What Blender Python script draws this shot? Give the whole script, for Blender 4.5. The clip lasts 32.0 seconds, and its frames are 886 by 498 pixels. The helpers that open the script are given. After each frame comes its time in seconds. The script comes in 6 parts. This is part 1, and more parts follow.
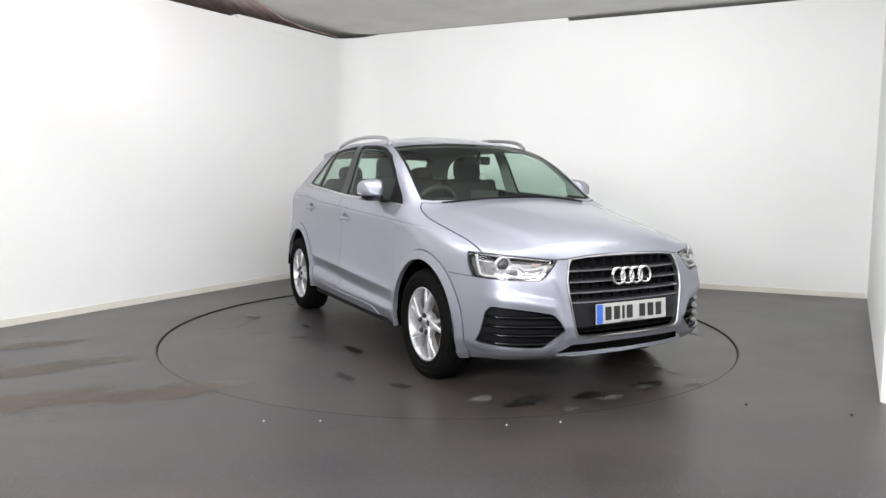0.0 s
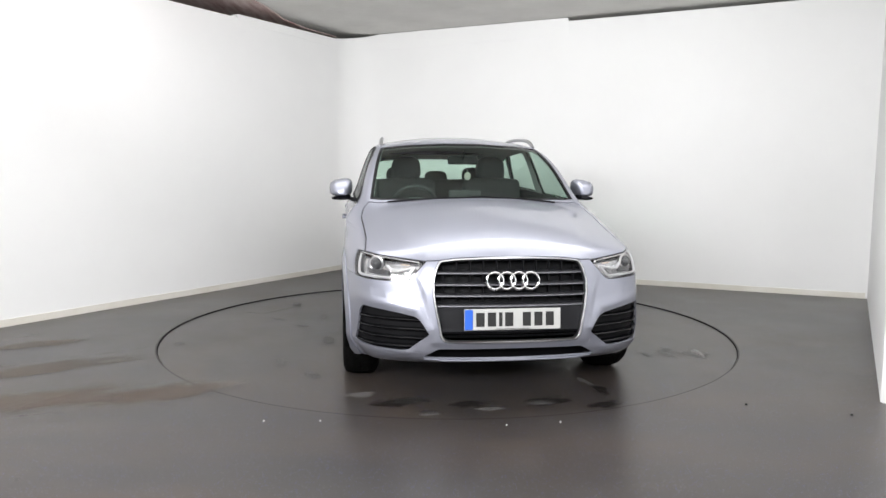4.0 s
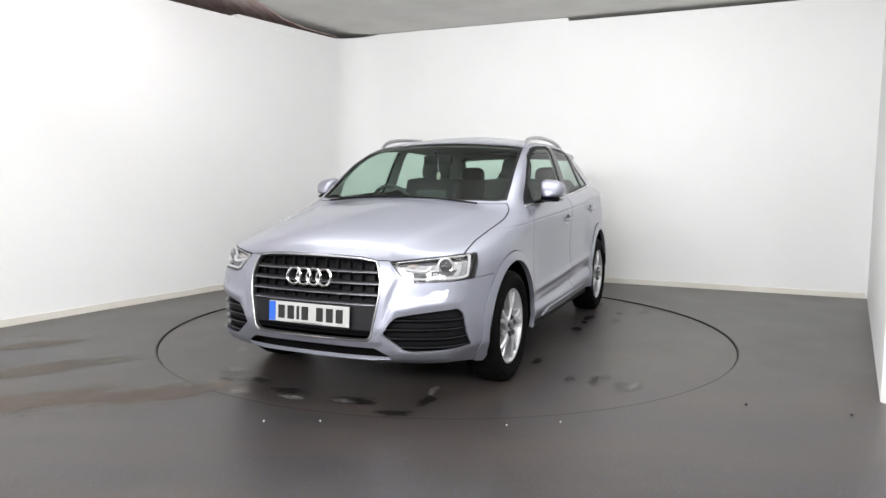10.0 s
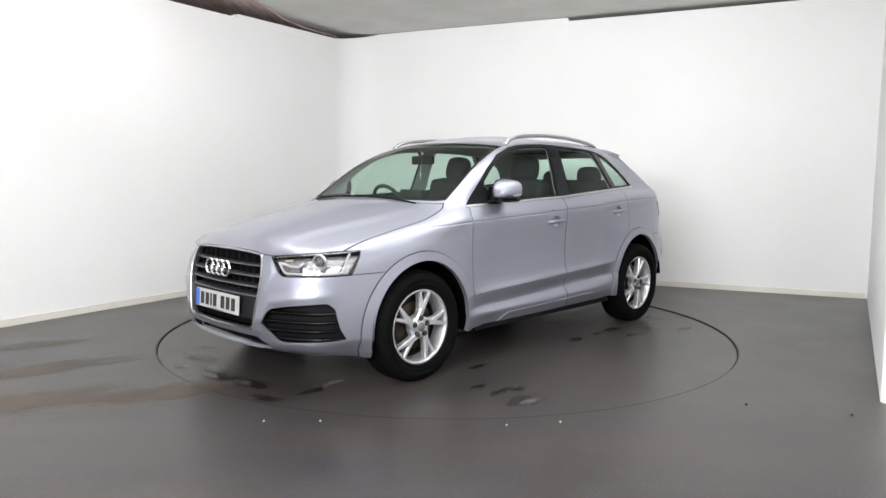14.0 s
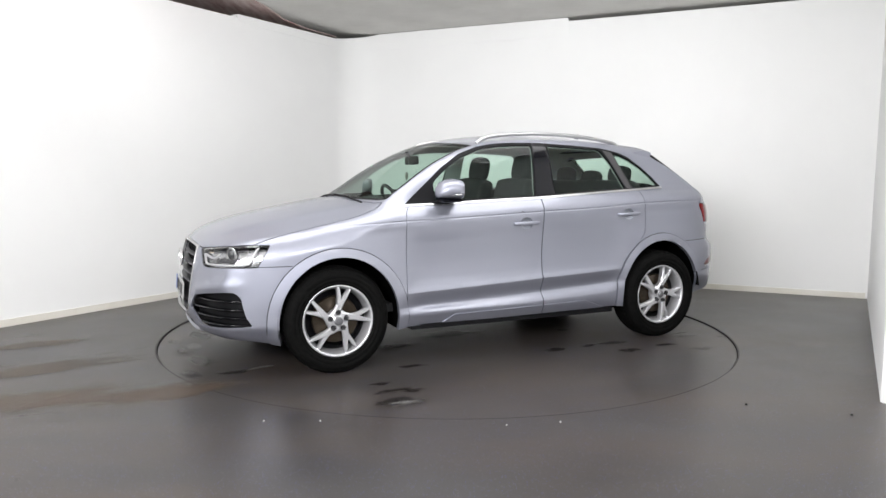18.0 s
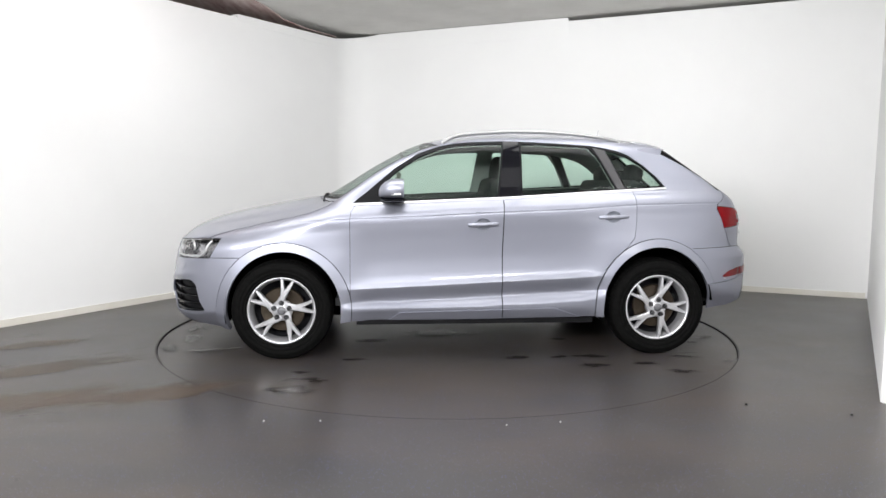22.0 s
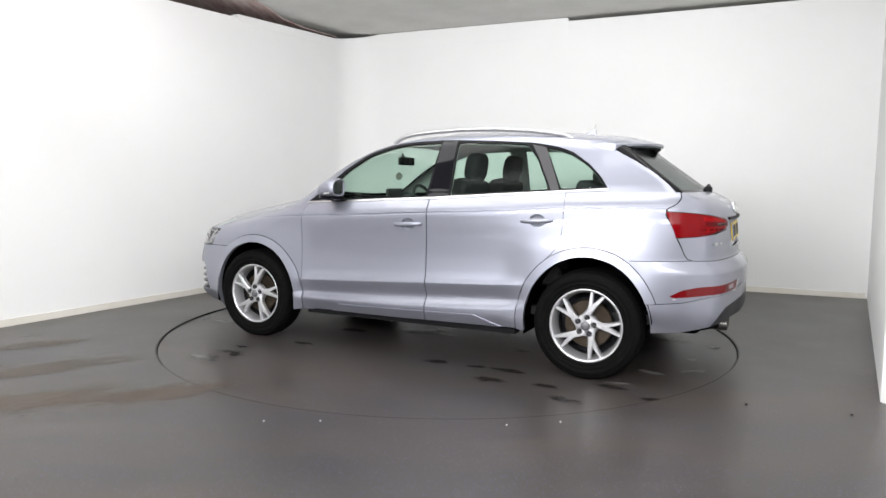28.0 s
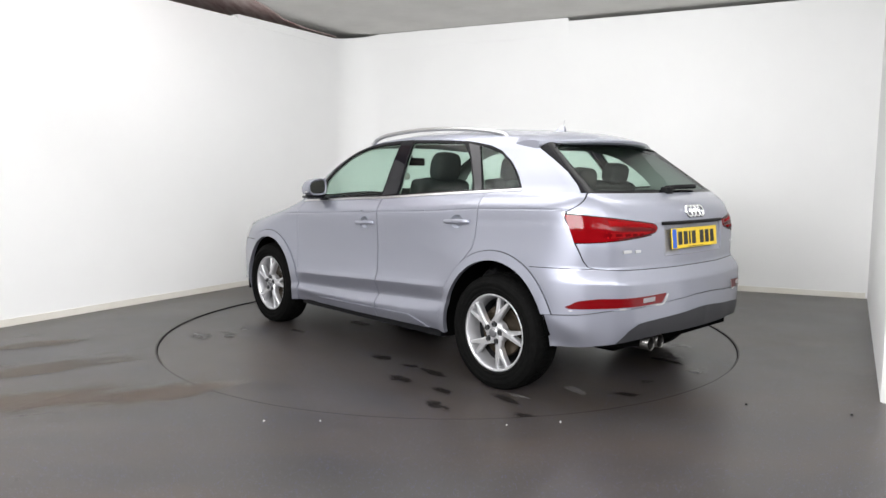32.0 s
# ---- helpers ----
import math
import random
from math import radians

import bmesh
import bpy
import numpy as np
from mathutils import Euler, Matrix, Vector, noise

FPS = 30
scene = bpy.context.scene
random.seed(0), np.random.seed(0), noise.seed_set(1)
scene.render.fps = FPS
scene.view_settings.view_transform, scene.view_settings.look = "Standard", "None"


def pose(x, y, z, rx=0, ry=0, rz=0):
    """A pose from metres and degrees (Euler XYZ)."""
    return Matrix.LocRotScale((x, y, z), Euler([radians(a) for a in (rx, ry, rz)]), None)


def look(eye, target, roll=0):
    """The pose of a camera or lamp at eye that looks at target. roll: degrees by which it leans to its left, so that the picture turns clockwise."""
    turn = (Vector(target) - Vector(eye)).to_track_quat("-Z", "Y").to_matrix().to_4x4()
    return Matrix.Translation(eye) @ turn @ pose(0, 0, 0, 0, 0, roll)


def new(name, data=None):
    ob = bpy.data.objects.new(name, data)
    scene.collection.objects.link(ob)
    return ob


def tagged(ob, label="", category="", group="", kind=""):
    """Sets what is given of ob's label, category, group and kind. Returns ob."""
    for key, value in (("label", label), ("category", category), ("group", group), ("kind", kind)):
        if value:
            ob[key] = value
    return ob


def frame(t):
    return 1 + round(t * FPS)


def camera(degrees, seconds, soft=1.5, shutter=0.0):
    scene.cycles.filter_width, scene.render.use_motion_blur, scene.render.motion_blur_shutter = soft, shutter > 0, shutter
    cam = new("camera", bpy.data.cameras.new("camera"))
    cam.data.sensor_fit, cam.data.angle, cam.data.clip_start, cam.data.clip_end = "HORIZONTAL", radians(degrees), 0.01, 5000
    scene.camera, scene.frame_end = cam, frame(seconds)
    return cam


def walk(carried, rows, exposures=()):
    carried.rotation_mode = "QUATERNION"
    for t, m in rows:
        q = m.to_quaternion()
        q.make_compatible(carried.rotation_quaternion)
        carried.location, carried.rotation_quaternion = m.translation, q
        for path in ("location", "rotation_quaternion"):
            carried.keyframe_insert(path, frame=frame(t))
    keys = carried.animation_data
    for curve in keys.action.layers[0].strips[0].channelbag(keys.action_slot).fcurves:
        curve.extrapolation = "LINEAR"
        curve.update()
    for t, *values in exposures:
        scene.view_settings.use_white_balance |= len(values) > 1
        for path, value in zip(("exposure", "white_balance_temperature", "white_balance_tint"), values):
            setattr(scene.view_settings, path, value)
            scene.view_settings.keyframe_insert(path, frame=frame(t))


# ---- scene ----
cam = camera(65.05, 32.0)
EYE = (0.0, -5.654, 1.2237)
YAW, PITCH, ROLL = -0.0059, 0.1002, -0.0046
AIM = (EYE[0] + math.sin(YAW) * math.cos(PITCH), EYE[1] + math.cos(YAW) * math.cos(PITCH), EYE[2] - math.sin(PITCH))
STAND = look(EYE, AIM, math.degrees(-ROLL))
walk(cam, [(0, STAND), (32, STAND)], exposures=[(0, -0.28), (32, -0.28)])

# ---- light ----
world = bpy.data.worlds.new("world")
scene.world = world
world.use_nodes = True
world.node_tree.nodes["Background"].inputs[0].default_value = (0.9, 0.95, 1.0, 1)
world.node_tree.nodes["Background"].inputs[1].default_value = 0.02


def strip_lamp(place, target, sx, sy, watts, tint=(0.985, 0.99, 1.0)):
    d = bpy.data.lights.new("strip_lamp", "AREA")
    d.shape, d.size, d.size_y, d.energy, d.color = "RECTANGLE", sx, sy, watts, tint
    ob = new("strip_lamp", d)
    ob.matrix_world = look(place, target)
    return ob


# ceiling panels over the front half of the room
for ly, watts in ((-3.6, 10), (-1.2, 34)):
    for lx in (-1.45, 0.1, 1.65):
        strip_lamp((lx, ly, 3.06), (lx, ly, 0), 1.45, 1.6, watts)
# unseen uplights, added to brighten the ceiling over the back half
for lx in (-2.2, -0.7, 0.7, 2.1):
    strip_lamp((lx, -0.75, 2.58), (lx, 0.25, 4), 1.2, 0.2, 21)
# broad soft lamps high up in a row behind the camera
for lx, tx, watts in ((-3.8, 3.0, 255), (-1.6, 2.2, 255), (1.4, 0.0, 90), (2.9, -1.2, 42)):
    strip_lamp((lx, -6.9, 2.55), (tx, 1.0, 1.8), 1.8, 0.8, watts)

# ---- materials ----


def mat(name, color, rough=0.5, metal=0.0, coat=0.0, emit=0.0, alpha=1.0):
    m = bpy.data.materials.new(name)
    m.use_nodes = True
    b = m.node_tree.nodes["Principled BSDF"]
    b.inputs["Base Color"].default_value = (*color, 1)
    b.inputs["Roughness"].default_value = rough
    b.inputs["Metallic"].default_value = metal
    b.inputs["Coat Weight"].default_value = coat
    b.inputs["Coat Roughness"].default_value = 0.03
    if emit:
        b.inputs["Emission Color"].default_value = (*color, 1)
        b.inputs["Emission Strength"].default_value = emit
    return m


def link(m, a, ai, b, bi):
    m.node_tree.links.new(a.outputs[ai], b.inputs[bi])


def node(m, kind, **values):
    n = m.node_tree.nodes.new(kind)
    for k, v in values.items():
        n.inputs[k.replace("_", " ")].default_value = v
    return n


def mottled(m, scale, low, high, detail=6.0, stretch=(1, 1, 1), rough=None, bump=0.0, bump_scale=None):
    """Two scales of noise on a material's colour, roughness and relief."""
    b = m.node_tree.nodes["Principled BSDF"]
    co = node(m, "ShaderNodeTexCoord")
    mp = node(m, "ShaderNodeMapping")
    mp.inputs["Scale"].default_value = stretch
    link(m, co, "Object", mp, "Vector")
    n1 = node(m, "ShaderNodeTexNoise", Scale=scale, Detail=detail, Roughness=0.6)
    link(m, mp, "Vector", n1, "Vector")
    r = node(m, "ShaderNodeValToRGB")
    r.color_ramp.elements[0].position, r.color_ramp.elements[1].position = 0.3, 0.72
    r.color_ramp.elements[0].color, r.color_ramp.elements[1].color = (*low, 1), (*high, 1)
    link(m, n1, "Fac", r, "Fac")
    link(m, r, "Color", b, "Base Color")
    if rough:
        mr = node(m, "ShaderNodeMapRange")
        mr.inputs["To Min"].default_value, mr.inputs["To Max"].default_value = rough
        link(m, n1, "Fac", mr, "Value")
        link(m, mr, "Result", b, "Roughness")
    if bump:
        n2 = node(m, "ShaderNodeTexNoise", Scale=bump_scale or scale * 20, Detail=4.0)
        link(m, mp, "Vector", n2, "Vector")
        bp = node(m, "ShaderNodeBump", Strength=bump, Distance=0.01)
        link(m, n2, "Fac", bp, "Height")
        link(m, bp, "Normal", b, "Normal")
    return m


def glass(name, tint, gloss=1.0, ior=1.5, rough=0.0):
    m = bpy.data.materials.new(name)
    m.use_nodes = True
    t = m.node_tree
    t.nodes.remove(t.nodes["Principled BSDF"])
    out = t.nodes["Material Output"]
    tr = node(m, "ShaderNodeBsdfTransparent", Color=(*tint, 1))
    gl = node(m, "ShaderNodeBsdfGlossy", Roughness=rough)
    gl.inputs["Color"].default_value = (gloss, gloss, gloss, 1)
    lw = node(m, "ShaderNodeLayerWeight", Blend=0.5)
    pw, ml, ad = node(m, "ShaderNodeMath"), node(m, "ShaderNodeMath"), node(m, "ShaderNodeMath")
    pw.operation, ml.operation, ad.operation = "POWER", "MULTIPLY", "ADD"
    pw.inputs[1].default_value, ml.inputs[1].default_value, ad.inputs[1].default_value = 5.0, 0.8, 0.04
    link(m, lw, "Facing", pw, 0)
    link(m, pw, 0, ml, 0)
    link(m, ml, 0, ad, 0)
    mx = node(m, "ShaderNodeMixShader")
    link(m, ad, 0, mx, 0)
    link(m, tr, 0, mx, 1)
    link(m, gl, 0, mx, 2)
    link(m, mx, 0, out, 0)
    return m


WALL = mottled(mat("white_wall_paint", (0.8, 0.8, 0.8), 0.6), 0.7, (0.79, 0.79, 0.785), (0.83, 0.83, 0.825), bump=0.05, bump_scale=60)
SKIRT = mottled(mat("cream_skirting_paint", (0.75, 0.73, 0.68), 0.5), 3, (0.66, 0.63, 0.56), (0.76, 0.74, 0.69))
CEIL = mottled(mat("ceiling_plaster", (0.5, 0.49, 0.46), 0.8), 1.6, (0.60, 0.59, 0.56), (0.72, 0.71, 0.68), bump=0.3, bump_scale=14)
FLOOR = mottled(mat("speckled_safety_vinyl", (0.06, 0.057, 0.055), 0.45), 1.1, (0.0250, 0.0225, 0.0210), (0.050, 0.046, 0.044), detail=9.0, rough=(0.22, 0.46), bump=0.06, bump_scale=240)
PAINT = mat("silver_metallic_paint", (0.300, 0.308, 0.364), 0.46, 0.74, 0.8)
BLACK = mat("black_plastic", (0.006, 0.006, 0.007), 0.55)
BLACK.node_tree.nodes["Principled BSDF"].inputs["Specular IOR Level"].default_value = 0.12
GLOSSBLACK = mat("gloss_black_trim", (0.004, 0.004, 0.006), 0.05)
GLOSSBLACK.node_tree.nodes["Principled BSDF"].inputs["Specular IOR Level"].default_value = 0.28
RUBBER = mottled(mat("tyre_rubber", (0.012, 0.012, 0.012), 0.7), 30, (0.003, 0.003, 0.003), (0.006, 0.006, 0.0058))
RUBBER.node_tree.nodes["Principled BSDF"].inputs["Specular IOR Level"].default_value = 0.04
ALLOY = mat("alloy_silver", (0.60, 0.60, 0.62), 0.38, 0.7, 0.3)
CHROME = mat("chrome", (0.85, 0.85, 0.86), 0.08, 1.0)
SATIN = mat("satin_aluminium", (0.55, 0.55, 0.56), 0.34, 1.0)
DARKGREY = mat("grey_plastic", (0.030, 0.030, 0.034), 0.5)
DARKGREY.node_tree.nodes["Principled BSDF"].inputs["Specular IOR Level"].default_value = 0.3
GAP = mat("shut_gap", (0.01, 0.01, 0.012), 0.8)
LINING = mat("grey_headlining", (0.42, 0.43, 0.42), 0.9)
CLOTH = mottled(mat("black_seat_cloth", (0.02, 0.02, 0.022), 0.9), 40, (0.016, 0.016, 0.018), (0.028, 0.028, 0.03), bump=0.2, bump_scale=400)
DASH = mat("dashboard_plastic", (0.025, 0.026, 0.028), 0.6)
GLASS = glass("green_tinted_glass", (0.74, 0.87, 0.80), 0.6)
CLEAR = glass("clear_lamp_glass", (0.95, 0.95, 0.95))
RED = mat("red_lamp_lens", (0.13, 0.002, 0.004), 0.12, 0, 0.0)
RED.node_tree.nodes["Principled BSDF"].inputs["Specular IOR Level"].default_value = 0.35
TAILRED = mat("tail_lamp_red", (0.17, 0.002, 0.004), 0.08)
TAILRED.node_tree.nodes["Principled BSDF"].inputs["Specular IOR Level"].default_value = 0.12
DISC = mottled(mat("brake_disc_steel", (0.10, 0.08, 0.06), 0.4, 0.75), 9, (0.028, 0.020, 0.013), (0.075, 0.058, 0.042))
STEEL = mat("dull_steel", (0.13, 0.125, 0.12), 0.32, 0.95)
UNSEEN_WALL = mottled(mat("grey_far_wall", (0.06, 0.06, 0.06), 0.8), 0.6, (0.05, 0.05, 0.05), (0.075, 0.075, 0.075))
HEADREFLECTOR = mat("lamp_reflector", (0.50, 0.50, 0.52), 0.3, 0.3)
LAMPGREY = mat("lamp_housing_silver", (0.52, 0.52, 0.54), 0.22, 0.85)
LENSGREY = mat("projector_glass", (0.06, 0.06, 0.065), 0.12)
AMBER = mat("amber_indicator", (0.62, 0.52, 0.44), 0.25)
WHITE = mat("plate_white", (0.45, 0.45, 0.44), 0.4)
YELLOW = mat("plate_yellow", (0.80, 0.56, 0.02), 0.35)
BLUE = mat("plate_blue", (0.03, 0.12, 0.55), 0.35)
INK = mat("black_ink", (0.012, 0.012, 0.012), 0.5)
MIRROR = mat("mirror_glass", (0.9, 0.92, 0.92), 0.01, 1.0)
BRIGHTRED = mat("bright_red_lens", (0.42, 0.008, 0.011), 0.2)
BRIGHTRED.node_tree.nodes["Principled BSDF"].inputs["Specular IOR Level"].default_value = 0.08
DEEPRED = mat("deep_red_lens", (0.07, 0.001, 0.002), 0.08)
REDBROWN = mottled(mat("red_brown_paint", (0.4, 0.3, 0.27), 0.7), 2.0, (0.36, 0.215, 0.19), (0.70, 0.60, 0.57), stretch=(7, 1, 1))
# almost no colour and no gloss: shade under the car put into the material
PITCH = mat("pitch_black_liner", (0.003, 0.003, 0.003), 0.9)
PITCH.node_tree.nodes["Principled BSDF"].inputs["Specular IOR Level"].default_value = 0.0
DARK = mat("dark_void", (0.02, 0.019, 0.018), 0.9)


def speckle(m):
    """Fine pale and bluish flecks in the vinyl, and broad brownish dirt."""
    b = m.node_tree.nodes["Principled BSDF"]
    old = b.inputs["Base Color"].links[0].from_socket
    co = node(m, "ShaderNodeTexCoord")
    vo = node(m, "ShaderNodeTexVoronoi", Scale=125.0)
    link(m, co, "Object", vo, "Vector")
    lt = node(m, "ShaderNodeMath")
    lt.operation = "LESS_THAN"
    lt.inputs[1].default_value = 0.24
    link(m, vo, "Distance", lt, 0)
    sp = node(m, "ShaderNodeSeparateColor")
    link(m, vo, "Color", sp, "Color")
    gt = node(m, "ShaderNodeMath")
    gt.operation = "GREATER_THAN"
    gt.inputs[1].default_value = 0.74
    link(m, sp, "Red", gt, 0)
    mu = node(m, "ShaderNodeMath")
    mu.operation = "MULTIPLY"
    link(m, lt, 0, mu, 0)
    link(m, gt, 0, mu, 1)
    r = node(m, "ShaderNodeValToRGB")
    r.color_ramp.elements[0].color, r.color_ramp.elements[1].color = (0.085, 0.10, 0.34, 1), (0.27, 0.265, 0.27, 1)
    r.color_ramp.elements[0].position, r.color_ramp.elements[1].position = 0.45, 0.95
    link(m, sp, "Green", r, "Fac")
    n3 = node(m, "ShaderNodeTexNoise", Scale=0.55, Detail=7.0, Roughness=0.65)
    mp = node(m, "ShaderNodeMapping")
    mp.inputs["Scale"].default_value, mp.inputs["Rotation"].default_value = (1, 3.2, 1), (0, 0, 0.5)
    link(m, co, "Object", mp, "Vector")
    link(m, mp, "Vector", n3, "Vector")
    mr = node(m, "ShaderNodeMapRange")
    for key, v in (("From Min", 0.40), ("From Max", 0.66), ("To Min", 0.0), ("To Max", 0.75)):
        mr.inputs[key].default_value = v
    link(m, n3, "Fac", mr, "Value")
    dirt = node(m, "ShaderNodeMix")
    dirt.data_type = "RGBA"
    m.node_tree.links.new(mr.outputs[0], dirt.inputs[0])
    m.node_tree.links.new(old, dirt.inputs[6])
    dirt.inputs[7].default_value = (0.060, 0.046, 0.035, 1)
    old = dirt.outputs[2]
    mx = node(m, "ShaderNodeMix")
    mx.data_type = "RGBA"
    m.node_tree.links.new(mu.outputs[0], mx.inputs[0])
    m.node_tree.links.new(old, mx.inputs[6])
    m.node_tree.links.new(r.outputs[0], mx.inputs[7])
    m.node_tree.links.new(mx.outputs[2], b.inputs["Base Color"])


speckle(FLOOR)


def soft_patch(name, color, rough, strength):
    """A stain whose edge fades out unevenly; the patch is two units across in its own space."""
    m = mat(name, color, rough)
    b, out = m.node_tree.nodes["Principled BSDF"], m.node_tree.nodes["Material Output"]
    co, oi = node(m, "ShaderNodeTexCoord"), node(m, "ShaderNodeObjectInfo")
    ofs = node(m, "ShaderNodeVectorMath")
    sc = node(m, "ShaderNodeMath")
    sc.operation, sc.inputs[1].default_value = "MULTIPLY", 40.0
    link(m, oi, "Random", sc, 0)
    link(m, co, "Object", ofs, 0)
    link(m, sc, 0, ofs, 1)
    n1 = node(m, "ShaderNodeTexNoise", Scale=1.6, Detail=5.0, Roughness=0.6)
    link(m, ofs, 0, n1, "Vector")
    ln = node(m, "ShaderNodeVectorMath")
    ln.operation = "LENGTH"
    link(m, co, "Object", ln, 0)
    k = node(m, "ShaderNodeMath")
    k.operation, k.inputs[1].default_value = "MULTIPLY_ADD", 1.5
    k.inputs[2].default_value = -0.75
    link(m, n1, "Fac", k, 0)
    ad = node(m, "ShaderNodeMath")
    ad.operation = "ADD"
    link(m, ln, "Value", ad, 0)
    link(m, k, 0, ad, 1)
    mr = node(m, "ShaderNodeMapRange")
    mr.interpolation_type = "SMOOTHSTEP"
    for key, v in (("From Min", 0.35), ("From Max", 0.75), ("To Min", strength), ("To Max", 0.0)):
        mr.inputs[key].default_value = v
    link(m, ad, 0, mr, "Value")
    link(m, mr, "Result", b, "Alpha")
    return m


WET = soft_patch("damp_stain", (0.020, 0.018, 0.017), 0.16, 0.7)
# pale colour for scuffs; on the disc it also paints reflected wall light
SCUFF_SHEEN = soft_patch("pale_scuff", (0.26, 0.25, 0.245), 0.4, 0.4)
FILM = soft_patch("wet_film", (0.06, 0.058, 0.057), 0.16, 0.5)
RUST = soft_patch("brown_dirt", (0.095, 0.062, 0.036), 0.4, 0.5)

# ---- helpers for meshes ----


def mesh_object(name, bm, material, smooth=False):
    me = bpy.data.meshes.new(name)
    bm.to_mesh(me)
    bm.free()
    me.materials.append(material)
    if smooth:
        for p in me.polygons:
            p.use_smooth = True
    return new(name, me)


def part(name, bm, material, parent, label="", smooth=False):
    ob = mesh_object(name, bm, material, smooth)
    ob.parent = parent
    if label:
        tagged(ob, label)
    return ob


def box(bm, x0, x1, y0, y1, z0, z1, bevel=0.0, m=None, seg=2):
    made = bmesh.ops.create_cube(bm, size=1)["verts"]
    for v in made:
        v.co = Vector(((x0 + x1) / 2 + v.co.x * (x1 - x0), (y0 + y1) / 2 + v.co.y * (y1 - y0), (z0 + z1) / 2 + v.co.z * (z1 - z0)))
    if bevel:
        edges = list({e for v in made for e in v.link_edges})
        got = bmesh.ops.bevel(bm, geom=edges, offset=bevel, segments=seg, affect="EDGES", profile=0.6)
        made = list({v for f in got["faces"] for v in f.verts} | {v for v in made if v.is_valid})
    if m is not None:
        bmesh.ops.transform(bm, matrix=m, verts=made)
    return made


def prism(bm, outline, z0, z1):
    """A slab over a closed outline in plan."""
    low = [bm.verts.new((x, y, z0)) for x, y in outline]
    top = [bm.verts.new((x, y, z1)) for x, y in outline]
    n = len(outline)
    bm.faces.new(top)
    bm.faces.new(low[::-1])
    for i in range(n):
        bm.faces.new((low[i], low[(i + 1) % n], top[(i + 1) % n], top[i]))


def lathe(bm, profile, steps=48, axis="y", m=None):
    """Turns a profile of (radius, along) about the y axis."""
    rings = []
    for k in range(steps):
        a = 2 * math.pi * k / steps
        rings.append([bm.verts.new((r * math.cos(a), s, r * math.sin(a))) for r, s in profile])
    for k in range(steps):
        p, q = rings[k], rings[(k + 1) % steps]
        for i in range(len(profile) - 1):
            bm.faces.new((p[i], p[i + 1], q[i + 1], q[i]))
    if m is not None:
        bmesh.ops.transform(bm, matrix=m, verts=[v for r in rings for v in r])


def sweep(bm, path, radius, sides=8, cap=True):
    """A tube along points; radius is one number or (across, up)."""
    ra, rb = radius if isinstance(radius, tuple) else (radius, radius)
    pts = [Vector(p) for p in path]
    rings = []
    for i, p in enumerate(pts):
        d = (pts[min(i + 1, len(pts) - 1)] - pts[max(i - 1, 0)]).normalized()
        side = d.cross(Vector((0, 0, 1)))
        side = side.normalized() if side.length > 1e-4 else Vector((0, 1, 0))
        up = side.cross(d)
        rings.append([bm.verts.new(p + side * ra * math.cos(2 * math.pi * k / sides) + up * rb * math.sin(2 * math.pi * k / sides)) for k in range(sides)])
    for a, b in zip(rings, rings[1:]):
        for k in range(sides):
            bm.faces.new((a[k], a[(k + 1) % sides], b[(k + 1) % sides], b[k]))
    if cap:
        bm.faces.new(rings[0][::-1])
        bm.faces.new(rings[-1])


# ---- room ----
LEFT_AT, LEFT_WAY = Vector((-3.625, -0.131)), Vector((0.5047, 0.8633))
BACK_AT, BACK_WAY = Vector((3.1256, 2.0267)), Vector((0.9187, -0.3950))
ROOM_CORNER = Vector((4.36, 1.496))
LEFT_TOP, BACK_TOP, CEILING = 2.953, 3.078, 3.13
DISC_RADIUS = 2.2205
FLOOR_Z = 0.009


def corner_of(p, d, q, e):
    k = ((q - p).x * e.y - (q - p).y * e.x) / (d.x * e.y - d.y * e.x)
    return p + d * k


BACK_CORNER = corner_of(LEFT_AT, LEFT_WAY, BACK_AT, BACK_WAY)
CORNER_RADIUS = 0.45


def inner_line(off):
    """The foot of the left and back walls in plan, with the rounded corner between, off metres into the room."""
    nl, nb = Vector((LEFT_WAY.y, -LEFT_WAY.x)), Vector((BACK_WAY.y, -BACK_WAY.x))
    c = corner_of(LEFT_AT + nl * CORNER_RADIUS, LEFT_WAY, BACK_AT + nb * CORNER_RADIUS, BACK_WAY)
    pts = [LEFT_AT - LEFT_WAY * 5.5 + nl * off]
    a0, a1 = math.atan2(-nl.y, -nl.x), math.atan2(-nb.y, -nb.x)
    if a0 < a1:
        a0 += 2 * math.pi
    for k in range(41):
        a = a0 + (a1 - a0) * k / 40
        pts.append(c + Vector((math.cos(a), math.sin(a))) * (CORNER_RADIUS - off))
    return pts


